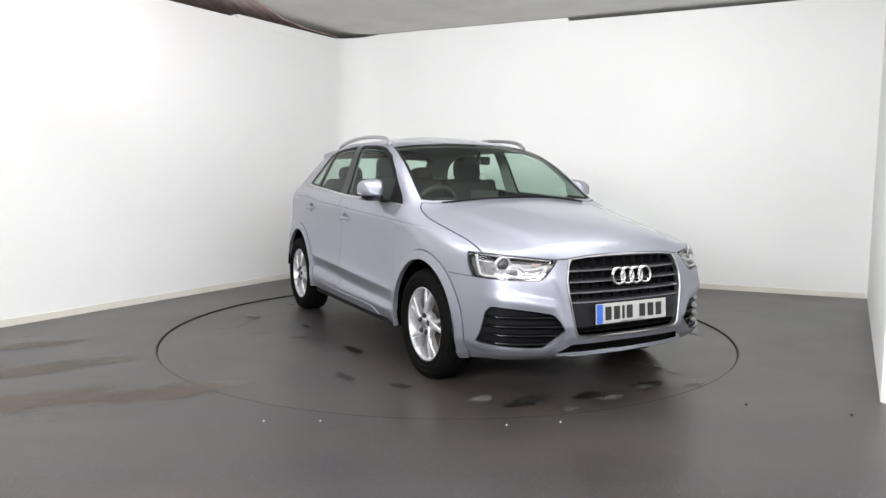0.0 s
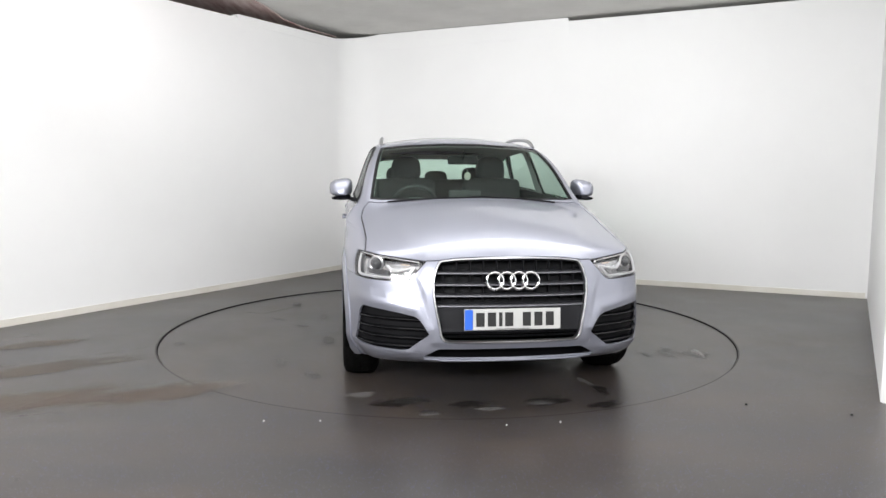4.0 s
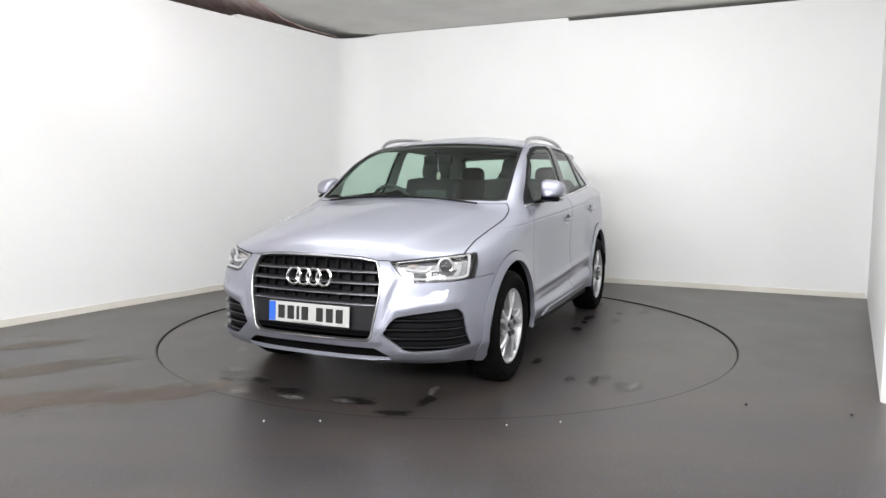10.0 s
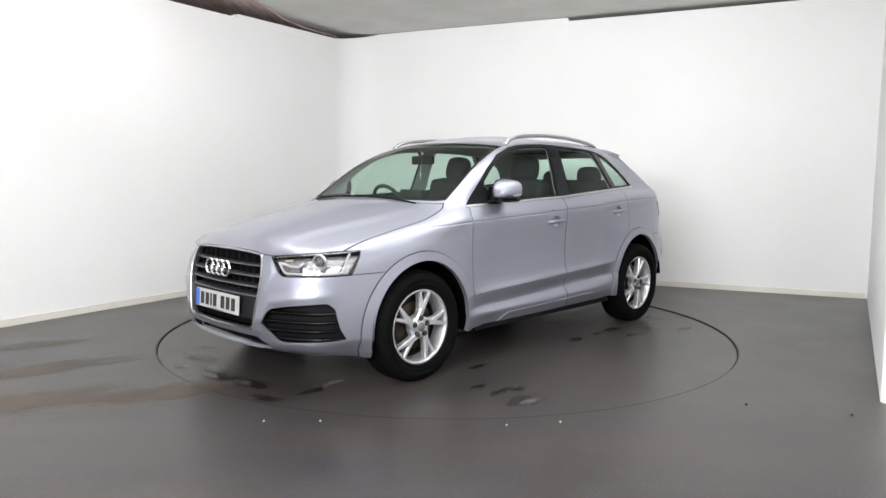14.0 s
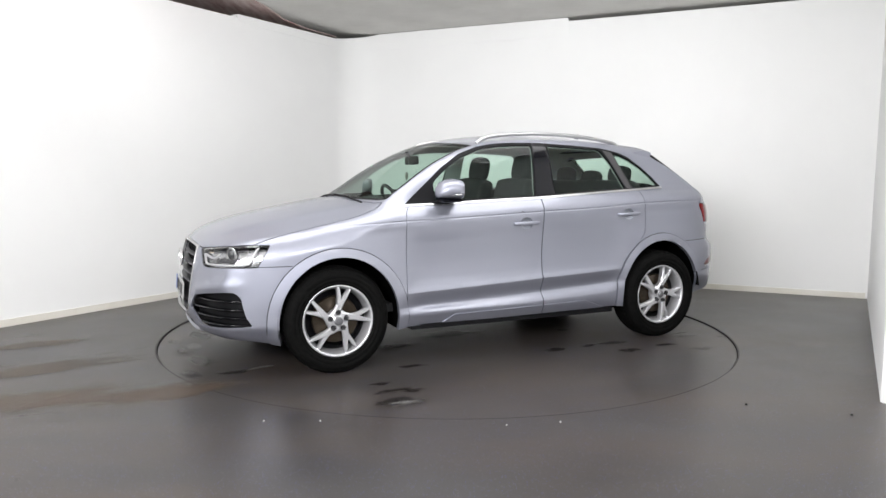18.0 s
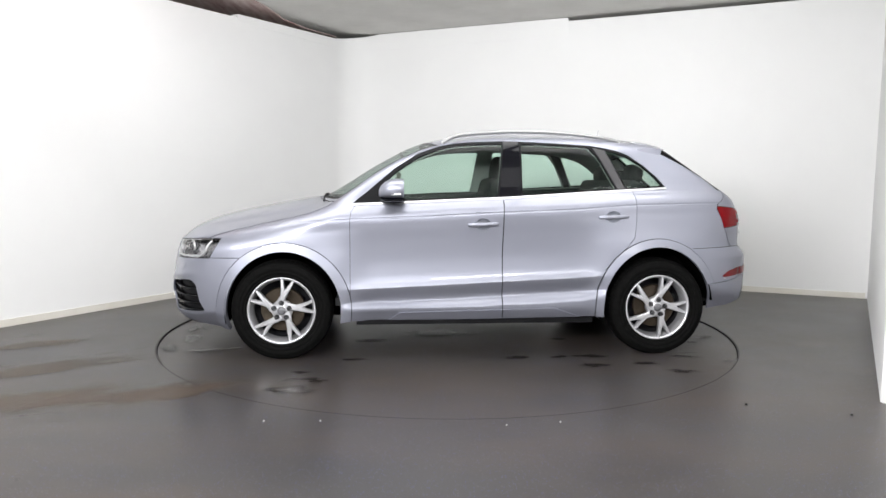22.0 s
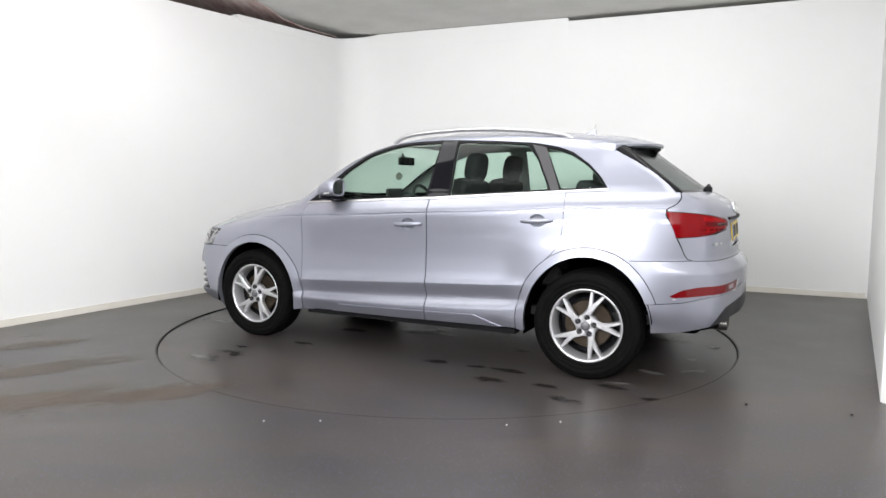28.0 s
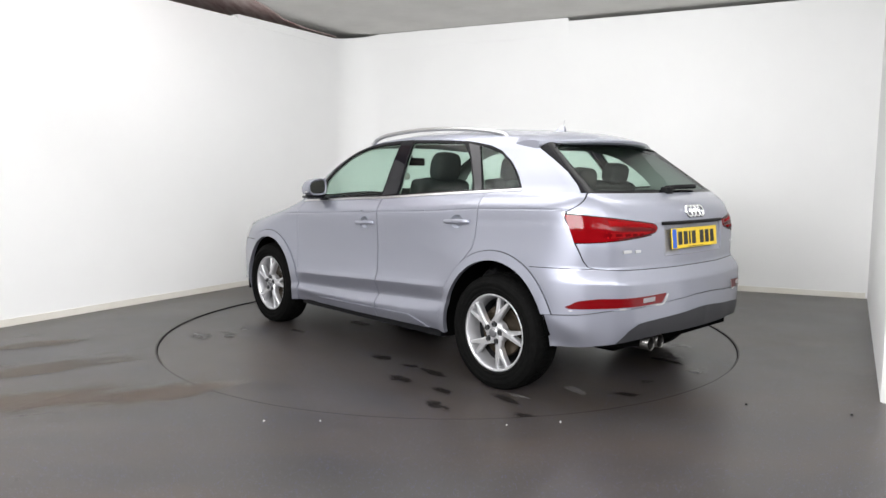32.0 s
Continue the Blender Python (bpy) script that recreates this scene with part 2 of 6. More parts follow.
def build_room():
    bm = bmesh.new()
    n = 160
    ways = [(math.cos(2 * math.pi * k / n), math.sin(2 * math.pi * k / n)) for k in range(n)]
    hole = [bm.verts.new((DISC_RADIUS * x, DISC_RADIUS * y, FLOOR_Z)) for x, y in ways]
    edge = [bm.verts.new((11 * x, 11 * y, FLOOR_Z)) for x, y in ways]
    for k in range(n):
        bm.faces.new((hole[k], edge[k], edge[(k + 1) % n], hole[(k + 1) % n]))
    tagged(mesh_object("floor", bm, FLOOR), "dark grey speckled vinyl floor with pale scuff marks", "floor", kind="structure")
    bm = bmesh.new()
    lathe(bm, [(DISC_RADIUS, FLOOR_Z - 0.001), (DISC_RADIUS, -0.05), (0.01, -0.05)], 160)
    bmesh.ops.rotate(bm, verts=bm.verts, matrix=Matrix.Rotation(radians(90), 3, "X"))
    bmesh.ops.recalc_face_normals(bm, faces=bm.faces)
    tagged(mesh_object("floor_pit", bm, GAP), "black rim of the pit round the turntable", "pit", kind="structure")

    def ribbon(line, thick, low, tops):
        """An upright slab along a line of points with outward normals; tops is the height at each point."""
        bm = bmesh.new()
        rings = [[bm.verts.new((*q, z)) for q, z in ((p, low), (p, top), (p + n * thick, top), (p + n * thick, low))] for (p, n), top in zip(line, tops)]
        for a, b in zip(rings, rings[1:]):
            for k in range(4):
                bm.faces.new((a[k], a[(k + 1) % 4], b[(k + 1) % 4], b[k]))
        bm.faces.new(rings[0])
        bm.faces.new(rings[-1][::-1])
        bmesh.ops.recalc_face_normals(bm, faces=bm.faces)
        return bm

    def wall(name, line, tops, material, label, category="wall"):
        ob = mesh_object(name, ribbon(line, 0.15, 0, tops), material)
        return tagged(ob, label, category, kind="structure")

    nl, nb = Vector((-LEFT_WAY.y, LEFT_WAY.x)), Vector((-BACK_WAY.y, BACK_WAY.x))
    curve_pts = inner_line(0.0)
    arc = curve_pts[1:]

    def normal_at(k):
        return (nl * (1 - k / 40) + nb * (k / 40)).normalized()

    def top_at(k):
        return LEFT_TOP + (BACK_TOP - LEFT_TOP) * (0.25 + 0.75 * k / 40)

    wall("wall_left", [(curve_pts[0], nl), (arc[0], nl)], [LEFT_TOP - 0.06, top_at(0)], WALL, "smooth white painted studio wall")
    ob = wall("wall_corner", [(p, normal_at(k)) for k, p in enumerate(arc)], [top_at(k) for k in range(41)], WALL, "smooth white painted rounded wall corner")
    for p in ob.data.polygons:
        p.use_smooth = abs(p.normal.z) < 0.5
    ob.data.set_sharp_from_angle(angle=radians(30))
    wall("wall_back", [(arc[-1], nb), (ROOM_CORNER, nb)], [BACK_TOP, BACK_TOP + 0.012], WALL, "smooth white painted studio wall")
    nr = Vector((0.863, -0.505))
    ne = Vector((1, 0.3)).normalized()
    wall("wall_right", [(ROOM_CORNER, nr), (Vector((2.4, -1.9)), nr), (Vector((2.9, -3.2)), ne), (Vector((4.2, -8.5)), ne)], [BACK_TOP] * 4, WALL, "white painted side wall of the studio")
    # unseen wall added behind the camera, dark so that gloss trim mirrors darkness
    wall("wall_rear", [(Vector((4.3, -8.5)), Vector((0, -1))), (Vector((-9, -8.5)), Vector((0, -1)))], [CEILING, CEILING], UNSEEN_WALL, "unseen dark grey wall added to close the room behind the camera")
    bm = bmesh.new()
    prism(bm, [(-9, -9), (9, -9), (9, 6), (-9, 6)], CEILING, CEILING + 0.2)
    tagged(mesh_object("ceiling", bm, CEIL), "uneven plastered concrete ceiling with grey stains", "ceiling", kind="structure")
    # skirting
    skirt = [(p, n) for p, n in zip(inner_line(0.014), [nl] + [normal_at(k) for k in range(41)])] + [(ROOM_CORNER - nb * 0.014 - BACK_WAY * 0.02, nb)]
    bm = bmesh.new()
    prism(bm, [tuple(p) for p, n in skirt] + [tuple(p + n * 0.012) for p, n in skirt[::-1]], 0, 0.068)
    bmesh.ops.recalc_face_normals(bm, faces=bm.faces)
    tagged(mesh_object("baseboard", bm, SKIRT), "low cream painted skirting along the walls", "skirting", kind="structure")
    # a strip of board on top of the walls near the corner, up to the ceiling
    line = inner_line(0.004)
    strip = [Vector((-2.302, 2.132)) + Vector((LEFT_WAY.y, -LEFT_WAY.x)) * 0.004] + line[1:] + [Vector((1.414, 2.763)) - nb * 0.004]
    norms = [nl] + [normal_at(k) for k in range(41)] + [nb]
    tops = [3.007] + [top_at(k) + 0.046 for k in range(41)] + [3.122]
    bm = ribbon(list(zip(strip, norms)), 0.10, LEFT_TOP - 0.03, tops)
    tagged(mesh_object("wall_top_board", bm, WALL), "white board closing the gap above the wall", "wall board", kind="structure")
    bm = bmesh.new()
    prism(bm, [(-4.27, -0.52), (-2.34, -0.52), (-2.19, 1.31), (-2.10, 1.95), (-2.02, 2.32), (-1.97, 2.94), (-1.80, 3.42), (-1.50, 3.95), (-1.9, 4.3), (-3.1, 2.6)], CEILING - 0.012, CEILING + 0.05)
    tagged(mesh_object("ceiling_beam", bm, REDBROWN), "red-brown painted strip along the ceiling edge", "ceiling beam", kind="structure")
    # dark slab that paints in the shade behind the gap over the wall
    bm = bmesh.new()
    prism(bm, [(1.2, 3.1), (4.8, 1.5), (4.85, 1.6), (1.3, 3.2)], BACK_TOP - 0.5, CEILING)
    tagged(mesh_object("wall_top_void", bm, DARK), "dark strip put in for the shade in the gap above the back wall", "gap", kind="structure")


build_room()

# ---- turntable ----


def build_turntable():
    bm = bmesh.new()
    lathe(bm, [(0.001, 0.0), (DISC_RADIUS - 0.008, 0.0), (DISC_RADIUS - 0.006, 0.003), (DISC_RADIUS - 0.006, 0.03)], 160)
    bmesh.ops.rotate(bm, verts=bm.verts, matrix=Matrix.Rotation(radians(-90), 3, "X"))
    bmesh.ops.recalc_face_normals(bm, faces=bm.faces)
    root = new("turntable")
    ob = part("disc", bm, FLOOR, root)
    return tagged(root, "large round turntable disc flush in the dark floor", "turntable")


turntable = build_turntable()

# ---- the car's body as one smooth solid, from which the panels are cut ----
# car space: x forward, y to the car's left, z up, origin on the ground midway between the axles


def curve(points):
    """A smooth function through points (cubic, no overshoot)."""
    p = sorted(points)
    x, y = np.array([a for a, b in p]), np.array([b for a, b in p])
    h, d = np.diff(x), np.diff(y) / np.diff(x)
    m = np.zeros(len(x))
    m[0], m[-1] = d[0], d[-1]
    for i in range(1, len(x) - 1):
        if d[i - 1] * d[i] > 0:
            w1, w2 = 2 * h[i] + h[i - 1], h[i] + 2 * h[i - 1]
            m[i] = (w1 + w2) / (w1 / d[i - 1] + w2 / d[i])
    xs = np.linspace(x[0], x[-1], 1200)
    k = np.clip(np.searchsorted(x, xs) - 1, 0, len(h) - 1)
    t = (xs - x[k]) / h[k]
    ys = (2 * t**3 - 3 * t**2 + 1) * y[k] + (t**3 - 2 * t**2 + t) * h[k] * m[k] + (3 * t**2 - 2 * t**3) * y[k + 1] + (t**3 - t**2) * h[k] * m[k + 1]
    return lambda q: np.interp(q, xs, ys)


def smax(a, b, r):
    h = np.maximum(r - np.abs(a - b), 0)
    return np.maximum(a, b) + h * h / (4 * r)


def step(a, b, x):
    t = np.clip((x - a) / (b - a), 0, 1)
    return t * t * (3 - 2 * t)


CENTRE = curve([(2.4, 0.55), (2.25, 0.72), (2.17, 0.79), (2.10, 0.832), (2.0, 0.884), (1.8, 0.950), (1.5, 1.015), (1.25, 1.062), (1.10, 1.088), (1.055, 1.102), (0.9, 1.188), (0.72, 1.302), (0.55, 1.398),
                (0.36, 1.485), (0.2, 1.527), (0.0, 1.556), (-0.3, 1.577), (-0.6, 1.577), (-1.0, 1.556), (-1.25, 1.53), (-1.38, 1.502), (-1.45, 1.468), (-1.5, 1.432), (-1.70, 1.287), (-1.89, 1.155), (-1.955, 1.125), (-2.04, 1.083), (-2.3, 0.93)])
CROWN = curve([(2.4, 0.17), (2.0, 0.19), (1.7, 0.2), (1.2, 0.15), (0.95, 0.09), (0.6, 0.06), (0.2, 0.12), (-0.3, 0.165), (-1.2, 0.165), (-1.5, 0.05), (-2.3, 0.04)])
BOW = curve([(2.4, 0.02), (1.6, 0.02), (1.1, 0.12), (0.3, 0.15), (-0.2, 0.0), (-1.0, 0.0), (-1.45, -0.08), (-2.3, -0.09)])
NOSE = curve([(0.1, 1.85), (0.18, 1.95), (0.235, 2.07), (0.27, 2.13), (0.32, 2.155), (0.40, 2.168), (0.5, 2.163), (0.6, 2.153), (0.7, 2.133), (0.78, 2.105), (0.85, 2.06), (1.1, 1.7)])
NOSE_PLAN = curve([(0, 0), (0.25, 0.012), (0.44, 0.042), (0.6, 0.095), (0.72, 0.165), (0.8, 0.245), (0.88, 0.37), (1.1, 0.8)])
STERN = curve([(0.1, -1.9), (0.2, -2.02), (0.26, -2.06), (0.34, -2.122), (0.47, -2.149), (0.60, -2.152), (0.672, -2.151), (0.683, -2.148), (0.735, -2.110), (0.748, -2.098), (0.77, -2.093), (0.86, -2.093), (0.95, -2.085), (1.04, -2.057), (1.2, -2.0), (1.5, -1.94)])
STERN_PLAN = curve([(0, 0), (0.2, 0.009), (0.39, 0.039), (0.6, 0.088), (0.68, 0.137), (0.736, 0.20), (0.8, 0.285), (0.86, 0.40), (1.1, 0.9)])
FLANK = curve([(0.1, 0.80), (0.20, 0.835), (0.255, 0.860), (0.30, 0.882), (0.342, 0.900), (0.350, 0.9005), (0.358, 0.896), (0.387, 0.8655), (0.394, 0.8615), (0.405, 0.862), (0.42, 0.866), (0.485, 0.8915), (0.492, 0.893), (0.500, 0.8905), (0.53, 0.879), (0.58, 0.871), (0.68, 0.866), (0.80, 0.870), (0.90, 0.878), (0.945, 0.8805),
               (0.957, 0.8800), (0.9605, 0.8760), (0.9665, 0.8755), (0.970, 0.8785), (0.98, 0.8765), (1.03, 0.848), (1.075, 0.815), (1.12, 0.798), (1.25, 0.755), (1.38, 0.706), (1.46, 0.668), (1.56, 0.61), (1.7, 0.52)])
TAPER = curve([(2.4, -0.2), (2.0, -0.11), (1.8, -0.06), (1.6, -0.02), (1.3, 0.0), (0.8, 0.0), (0.0, 0.008), (-0.6, 0.004), (-1.1, -0.002), (-1.4, -0.014), (-1.7, -0.035), (-2.0, -0.10), (-2.3, -0.2)])
UPPER = curve([(1.2, -0.03), (0.8, -0.029), (0.45, -0.010), (0.1, 0.0), (-0.3, 0.0), (-0.6, -0.012), (-0.95, -0.036), (-1.37, -0.049), (-1.76, -0.05), (-2.3, -0.05)])
RISE = curve([(2.4, -0.065), (1.6, -0.06), (1.22, -0.036), (0.84, -0.0135), (0.45, 0.0035), (-0.2, 0.0355), (-0.7, 0.0565), (-1.14, 0.0855), (-1.69, 0.0985), (-2.3, 0.1)])
PLAIN_FLANK = curve([(0.1, 0.80), (0.20, 0.84), (0.255, 0.880), (0.36, 0.886), (0.50, 0.887), (0.60, 0.885), (0.70, 0.882), (0.80, 0.879), (0.90, 0.879), (0.93, 0.8795)])
WHEELBASE = 1.3015
AXLE_Z = 0.335
ARCH = 0.395


def lift_of(x, z):
    return RISE(x) * step(0.30, 0.45, z) * (1 - 0.55 * step(1.09, 1.2, z))


def crease(level, x0, x1, steps=40):
    """The line of a crease on the flank, in x and z."""
    out = []
    for k in range(steps + 1):
        x = x0 + (x1 - x0) * k / steps
        z = level
        for _ in range(12):
            z = level + float(lift_of(x, z))
        out.append((x, z))
    return out


def from_line(y, z, line):
    """Distance from a broken line in y and z."""
    best = 9.0
    for (y0, z0), (y1, z1) in zip(line, line[1:]):
        dy, dz = y1 - y0, z1 - z0
        t = np.clip(((y - y0) * dy + (z - z0) * dz) / (dy * dy + dz * dz), 0, 1)
        best = np.minimum(best, np.hypot(y - y0 - t * dy, z - z0 - t * dz))
    return best


def nose_relief(y, z):
    """Ridges over and under the side intakes and the raised frame round the grille."""
    over = np.exp(-((from_line(y, z, [(0.445, 0.43), (0.505, 0.535), (0.64, 0.562), (0.79, 0.578)]) / 0.034) ** 2))
    under = np.exp(-((from_line(y, z, [(0.54, 0.302), (0.81, 0.310)]) / 0.028) ** 2))
    edge = np.interp(z, [0.30, 0.36, 0.42, 0.62, 0.70, 0.78, 0.84], [0.40, 0.43, 0.425, 0.468, 0.50, 0.46, 0.42])
    frame = step(-0.016, 0.016, edge - y) * step(0.33, 0.37, z) * (1 - step(0.79, 0.84, z))
    return 0.012 * over + 0.008 * under + 0.007 * frame


def body(x, y, z):
    """Below zero inside the body."""
    y = np.abs(y)
    zz = z - lift_of(x, z)
    # the doors are hollowed between the creases; wings and quarters are plain
    plain = step(0.70, 0.98, np.abs(x + 0.02)) * (1 - step(0.86, 0.93, zz))
    w = FLANK(zz) * (1 - plain) + PLAIN_FLANK(zz) * plain + TAPER(x)
    # the cabin narrows to the front and, more so, to the rear
    aft = step(0.0, 0.8, -x)
    w = w + UPPER(x) * (step(0.95, 1.13, z) * (1 - aft) + step(0.74, 1.24, z) * aft) * (0.82 + 1.25 * step(1.12, 1.48, z) * step(0.7, 1.4, -x))
    w = w + 0.022 * step(1.5, 1.85, -x) * (1 - step(0.58, 0.85, z))
    # both bumpers tuck in below
    w = w - 0.075 * step(1.58, 1.78, -x) * (1 - step(0.30, 0.485, z)) - 0.05 * step(1.58, 1.8, x) * (1 - step(0.23, 0.33, z))
    for ax in (WHEELBASE, -WHEELBASE):
        r = np.hypot(x - ax, z - AXLE_Z)
        w = w + 0.010 * np.exp(-(((r - 0.40) / 0.15) ** 2)) * (1 - step(0.78, 0.95, z))
    side = (y - w) * 0.97
    xb = x + BOW(x) * y * y
    slope = (CENTRE(xb + 0.01) - CENTRE(xb - 0.01)) / 0.02
    dome = 0.008 * step(-0.05, 0.06, 0.66 - 0.2 * np.clip((x - 0.95) / 1.1, 0, 1) - y) * step(1.02, 1.2, x) * (1 - step(1.85, 2.1, x))
    top = (z - (CENTRE(xb) - CROWN(x) * y * y + dome)) / np.sqrt(1 + slope * slope)
    rr = 0.06 + 0.05 * step(0.6, 1.3, x) - 0.015 * step(1.2, 1.6, -x)
    f = smax(side, top, rr)
    sl = (NOSE_PLAN(y + 0.01) - NOSE_PLAN(y - 0.01)) / 0.02
    front = (x - (NOSE(z) - NOSE_PLAN(y) + nose_relief(y, z))) / np.sqrt(1 + sl * sl)
    sl = (STERN_PLAN(y + 0.01) - STERN_PLAN(y - 0.01)) / 0.02
    rear = ((STERN(z) + STERN_PLAN(y)) - x) / np.sqrt(1 + sl * sl)
    f = smax(f, front, 0.045)
    f = smax(f, rear, 0.05)
    return smax(f, 0.165 - z, 0.01)


def gradient(p, h=0.003):
    x, y, z = p[:, 0], p[:, 1], p[:, 2]
    g = np.stack([body(x + h, y, z) - body(x - h, y, z), body(x, y + h, z) - body(x, y - h, z), body(x, y, z + h) - body(x, y, z - h)], 1)
    return g / (2 * h)


def settle(p, rounds=4):
    for _ in range(rounds):
        f, g = body(p[:, 0], p[:, 1], p[:, 2]), gradient(p)
        p = p - np.clip(f / np.maximum((g * g).sum(1), 0.2), -0.03, 0.03)[:, None] * g
    return p


class Shell:
    """Half of the body (y > 0) as polygons, each with the name of its panel."""

    def __init__(self, size=0.0135):
        xs = np.arange(-2.3, 2.301, size)
        ys = np.arange(-size / 2, 1.0, size)
        zs = np.arange(0.13, 1.64, size)
        f = body(xs[:, None, None], ys[None, :, None], zs[None, None, :])
        f = np.broadcast_to(f, (len(xs), len(ys), len(zs)))
        inside = f < 0
        nx, ny, nz = inside.shape
        cells = np.zeros((nx - 1, ny - 1, nz - 1), int)
        for a in (0, 1):
            for b in (0, 1):
                for c in (0, 1):
                    cells += inside[a : nx - 1 + a, b : ny - 1 + b, c : nz - 1 + c]
        on = (cells > 0) & (cells < 8)
        index = -np.ones(on.shape, int)
        where = np.argwhere(on)
        index[on] = np.arange(len(where))
        p = np.stack([xs[where[:, 0]], ys[where[:, 1]], zs[where[:, 2]]], 1) + size / 2
        p = settle(p, 6)
        p[where[:, 1] == 0, 1] = 0.0
        faces = []
        ax = np.argwhere(inside[:-1, :, :] != inside[1:, :, :])
        for i, j, k in ax:
            if 0 < j < ny - 1 and 0 < k < nz - 1:
                q = [index[i, j - 1, k - 1], index[i, j, k - 1], index[i, j, k], index[i, j - 1, k]]
                faces.append(q if inside[i, j, k] else q[::-1])
        ay = np.argwhere(inside[:, :-1, :] != inside[:, 1:, :])
        for i, j, k in ay:
            if 0 < i < nx - 1 and 0 < k < nz - 1:
                q = [index[i - 1, j, k - 1], index[i - 1, j, k], index[i, j, k], index[i, j, k - 1]]
                faces.append(q if inside[i, j, k] else q[::-1])
        az = np.argwhere(inside[:, :, :-1] != inside[:, :, 1:])
        for i, j, k in az:
            if 0 < i < nx - 1 and 0 < j < ny - 1:
                q = [index[i - 1, j - 1, k], index[i, j - 1, k], index[i, j, k], index[i - 1, j, k]]
                faces.append(q if inside[i, j, k] else q[::-1])
        self.v = [tuple(a) for a in p.tolist()]
        self.f = [[int(a) for a in q] for q in faces if min(q) >= 0]
        self.name = ["body_shell"] * len(self.f)
        self.kind = None

    def middle(self, face):
        n = len(face)
        return [sum(self.v[i][k] for i in face) / n for k in range(3)]

    def facing(self, face):
        a, b, c = (np.array(self.v[face[k]]) for k in (0, 1, 2))
        d = np.array(self.v[face[3 % len(face)]])
        n = np.cross(c - a, d - b) if len(face) > 3 else np.cross(b - a, c - a)
        return n

    def paint(self, outline, axes, where, name, over=None, closed=True):
        """Cuts the outline, seen along the axis that is not in axes, into the faces for which where(middle, normal) holds, and names what lies inside."""
        u, w = axes
        x0, x1 = min(p[0] for p in outline), max(p[0] for p in outline)
        y0, y1 = min(p[1] for p in outline), max(p[1] for p in outline)
        pick = []
        for i, face in enumerate(self.f):
            if over and self.name[i] not in over:
                continue
            m = self.middle(face)
            if x0 - 0.04 < m[u] < x1 + 0.04 and y0 - 0.04 < m[w] < y1 + 0.04 and where(m, self.facing(face)):
                pick.append(i)
        n = len(outline)
        for s in range(n if closed else n - 1):
            a, b = outline[s], outline[(s + 1) % n]
            dx, dy = b[0] - a[0], b[1] - a[1]
            ll = dx * dx + dy * dy
            if ll < 1e-12:
                continue
            sx0, sx1, sy0, sy1 = min(a[0], b[0]) - 1e-6, max(a[0], b[0]) + 1e-6, min(a[1], b[1]) - 1e-6, max(a[1], b[1]) + 1e-6
            made, more = {}, []
            for i in pick:
                face = self.f[i]
                q = [(self.v[k][u], self.v[k][w]) for k in face]
                if max(p[0] for p in q) < sx0 or min(p[0] for p in q) > sx1 or max(p[1] for p in q) < sy0 or min(p[1] for p in q) > sy1:
                    continue
                d = [dx * (p[1] - a[1]) - dy * (p[0] - a[0]) for p in q]
                lim = 1e-6 * math.sqrt(ll)
                if max(d) <= lim or min(d) >= -lim:
                    continue
                one, two, reach = [], [], []
                for k in range(len(face)):
                    k2 = (k + 1) % len(face)
                    if d[k] >= -lim:
                        one.append(face[k])
                    if d[k] <= lim:
                        two.append(face[k])
                    if (d[k] > lim and d[k2] < -lim) or (d[k] < -lim and d[k2] > lim):
                        key = (min(face[k], face[k2]), max(face[k], face[k2]))
                        t = d[k] / (d[k] - d[k2])
                        px = [self.v[face[k]][c] + t * (self.v[face[k2]][c] - self.v[face[k]][c]) for c in range(3)]
                        reach.append(((px[u] - a[0]) * dx + (px[w] - a[1]) * dy) / ll)
                        one.append((key, px))
                        two.append((key, px))
                if not reach or max(reach) < -1e-6 or min(reach) > 1 + 1e-6 or len(one) < 3 or len(two) < 3:
                    continue
                fixed = []
                for poly in (one, two):
                    out = []
                    for k in poly:
                        if isinstance(k, tuple):
                            if k[0] not in made:
                                made[k[0]] = len(self.v)
                                self.v.append(tuple(k[1]))
                            k = made[k[0]]
                        out.append(k)
                    fixed.append(out)
                self.f[i] = fixed[0]
                self.f.append(fixed[1])
                self.name.append(self.name[i])
                more.append(len(self.f) - 1)
            pick += more
        for i in pick if closed else ():
            m = self.middle(self.f[i])
            if inside_outline(m[u], m[w], outline):
                self.name[i] = name

    def finish(self):
        p = np.array(self.v)
        flat = np.abs(p[:, 1]) < 1e-9
        p = settle(p, 2)
        p[flat, 1] = 0.0
        g = gradient(p)
        g[flat, 1] = 0.0
        self.p = p
        self.n = g / np.maximum(np.linalg.norm(g, axis=1), 1e-9)[:, None]
        # a normal for each corner of each face, taken a little inside the face, so that creases stay crisp
        self.corner = [None] * len(self.f)
        owner = np.array([i for i, f in enumerate(self.f) for _ in f])
        index = np.array([k for f in self.f for k in f])
        mid = np.zeros((len(self.f), 3))
        np.add.at(mid, owner, p[index])
        mid /= np.bincount(owner, minlength=len(self.f))[:, None]
        g = gradient(p[index] * 0.6 + mid[owner] * 0.4, 0.0015)
        g /= np.maximum(np.linalg.norm(g, axis=1), 1e-9)[:, None]
        soft = (g * self.n[index]).sum(1) > math.cos(radians(5))
        g[soft] = self.n[index][soft]
        at = 0
        for i, f in enumerate(self.f):
            self.corner[i] = g[at : at + len(f)]
            at += len(f)


def inside_outline(x, y, poly):
    hit, n = False, len(poly)
    for i in range(n):
        (xa, ya), (xb, yb) = poly[i], poly[(i + 1) % n]
        if (ya > y) != (yb > y) and x < (xb - xa) * (y - ya) / (yb - ya) + xa:
            hit = not hit
    return hit


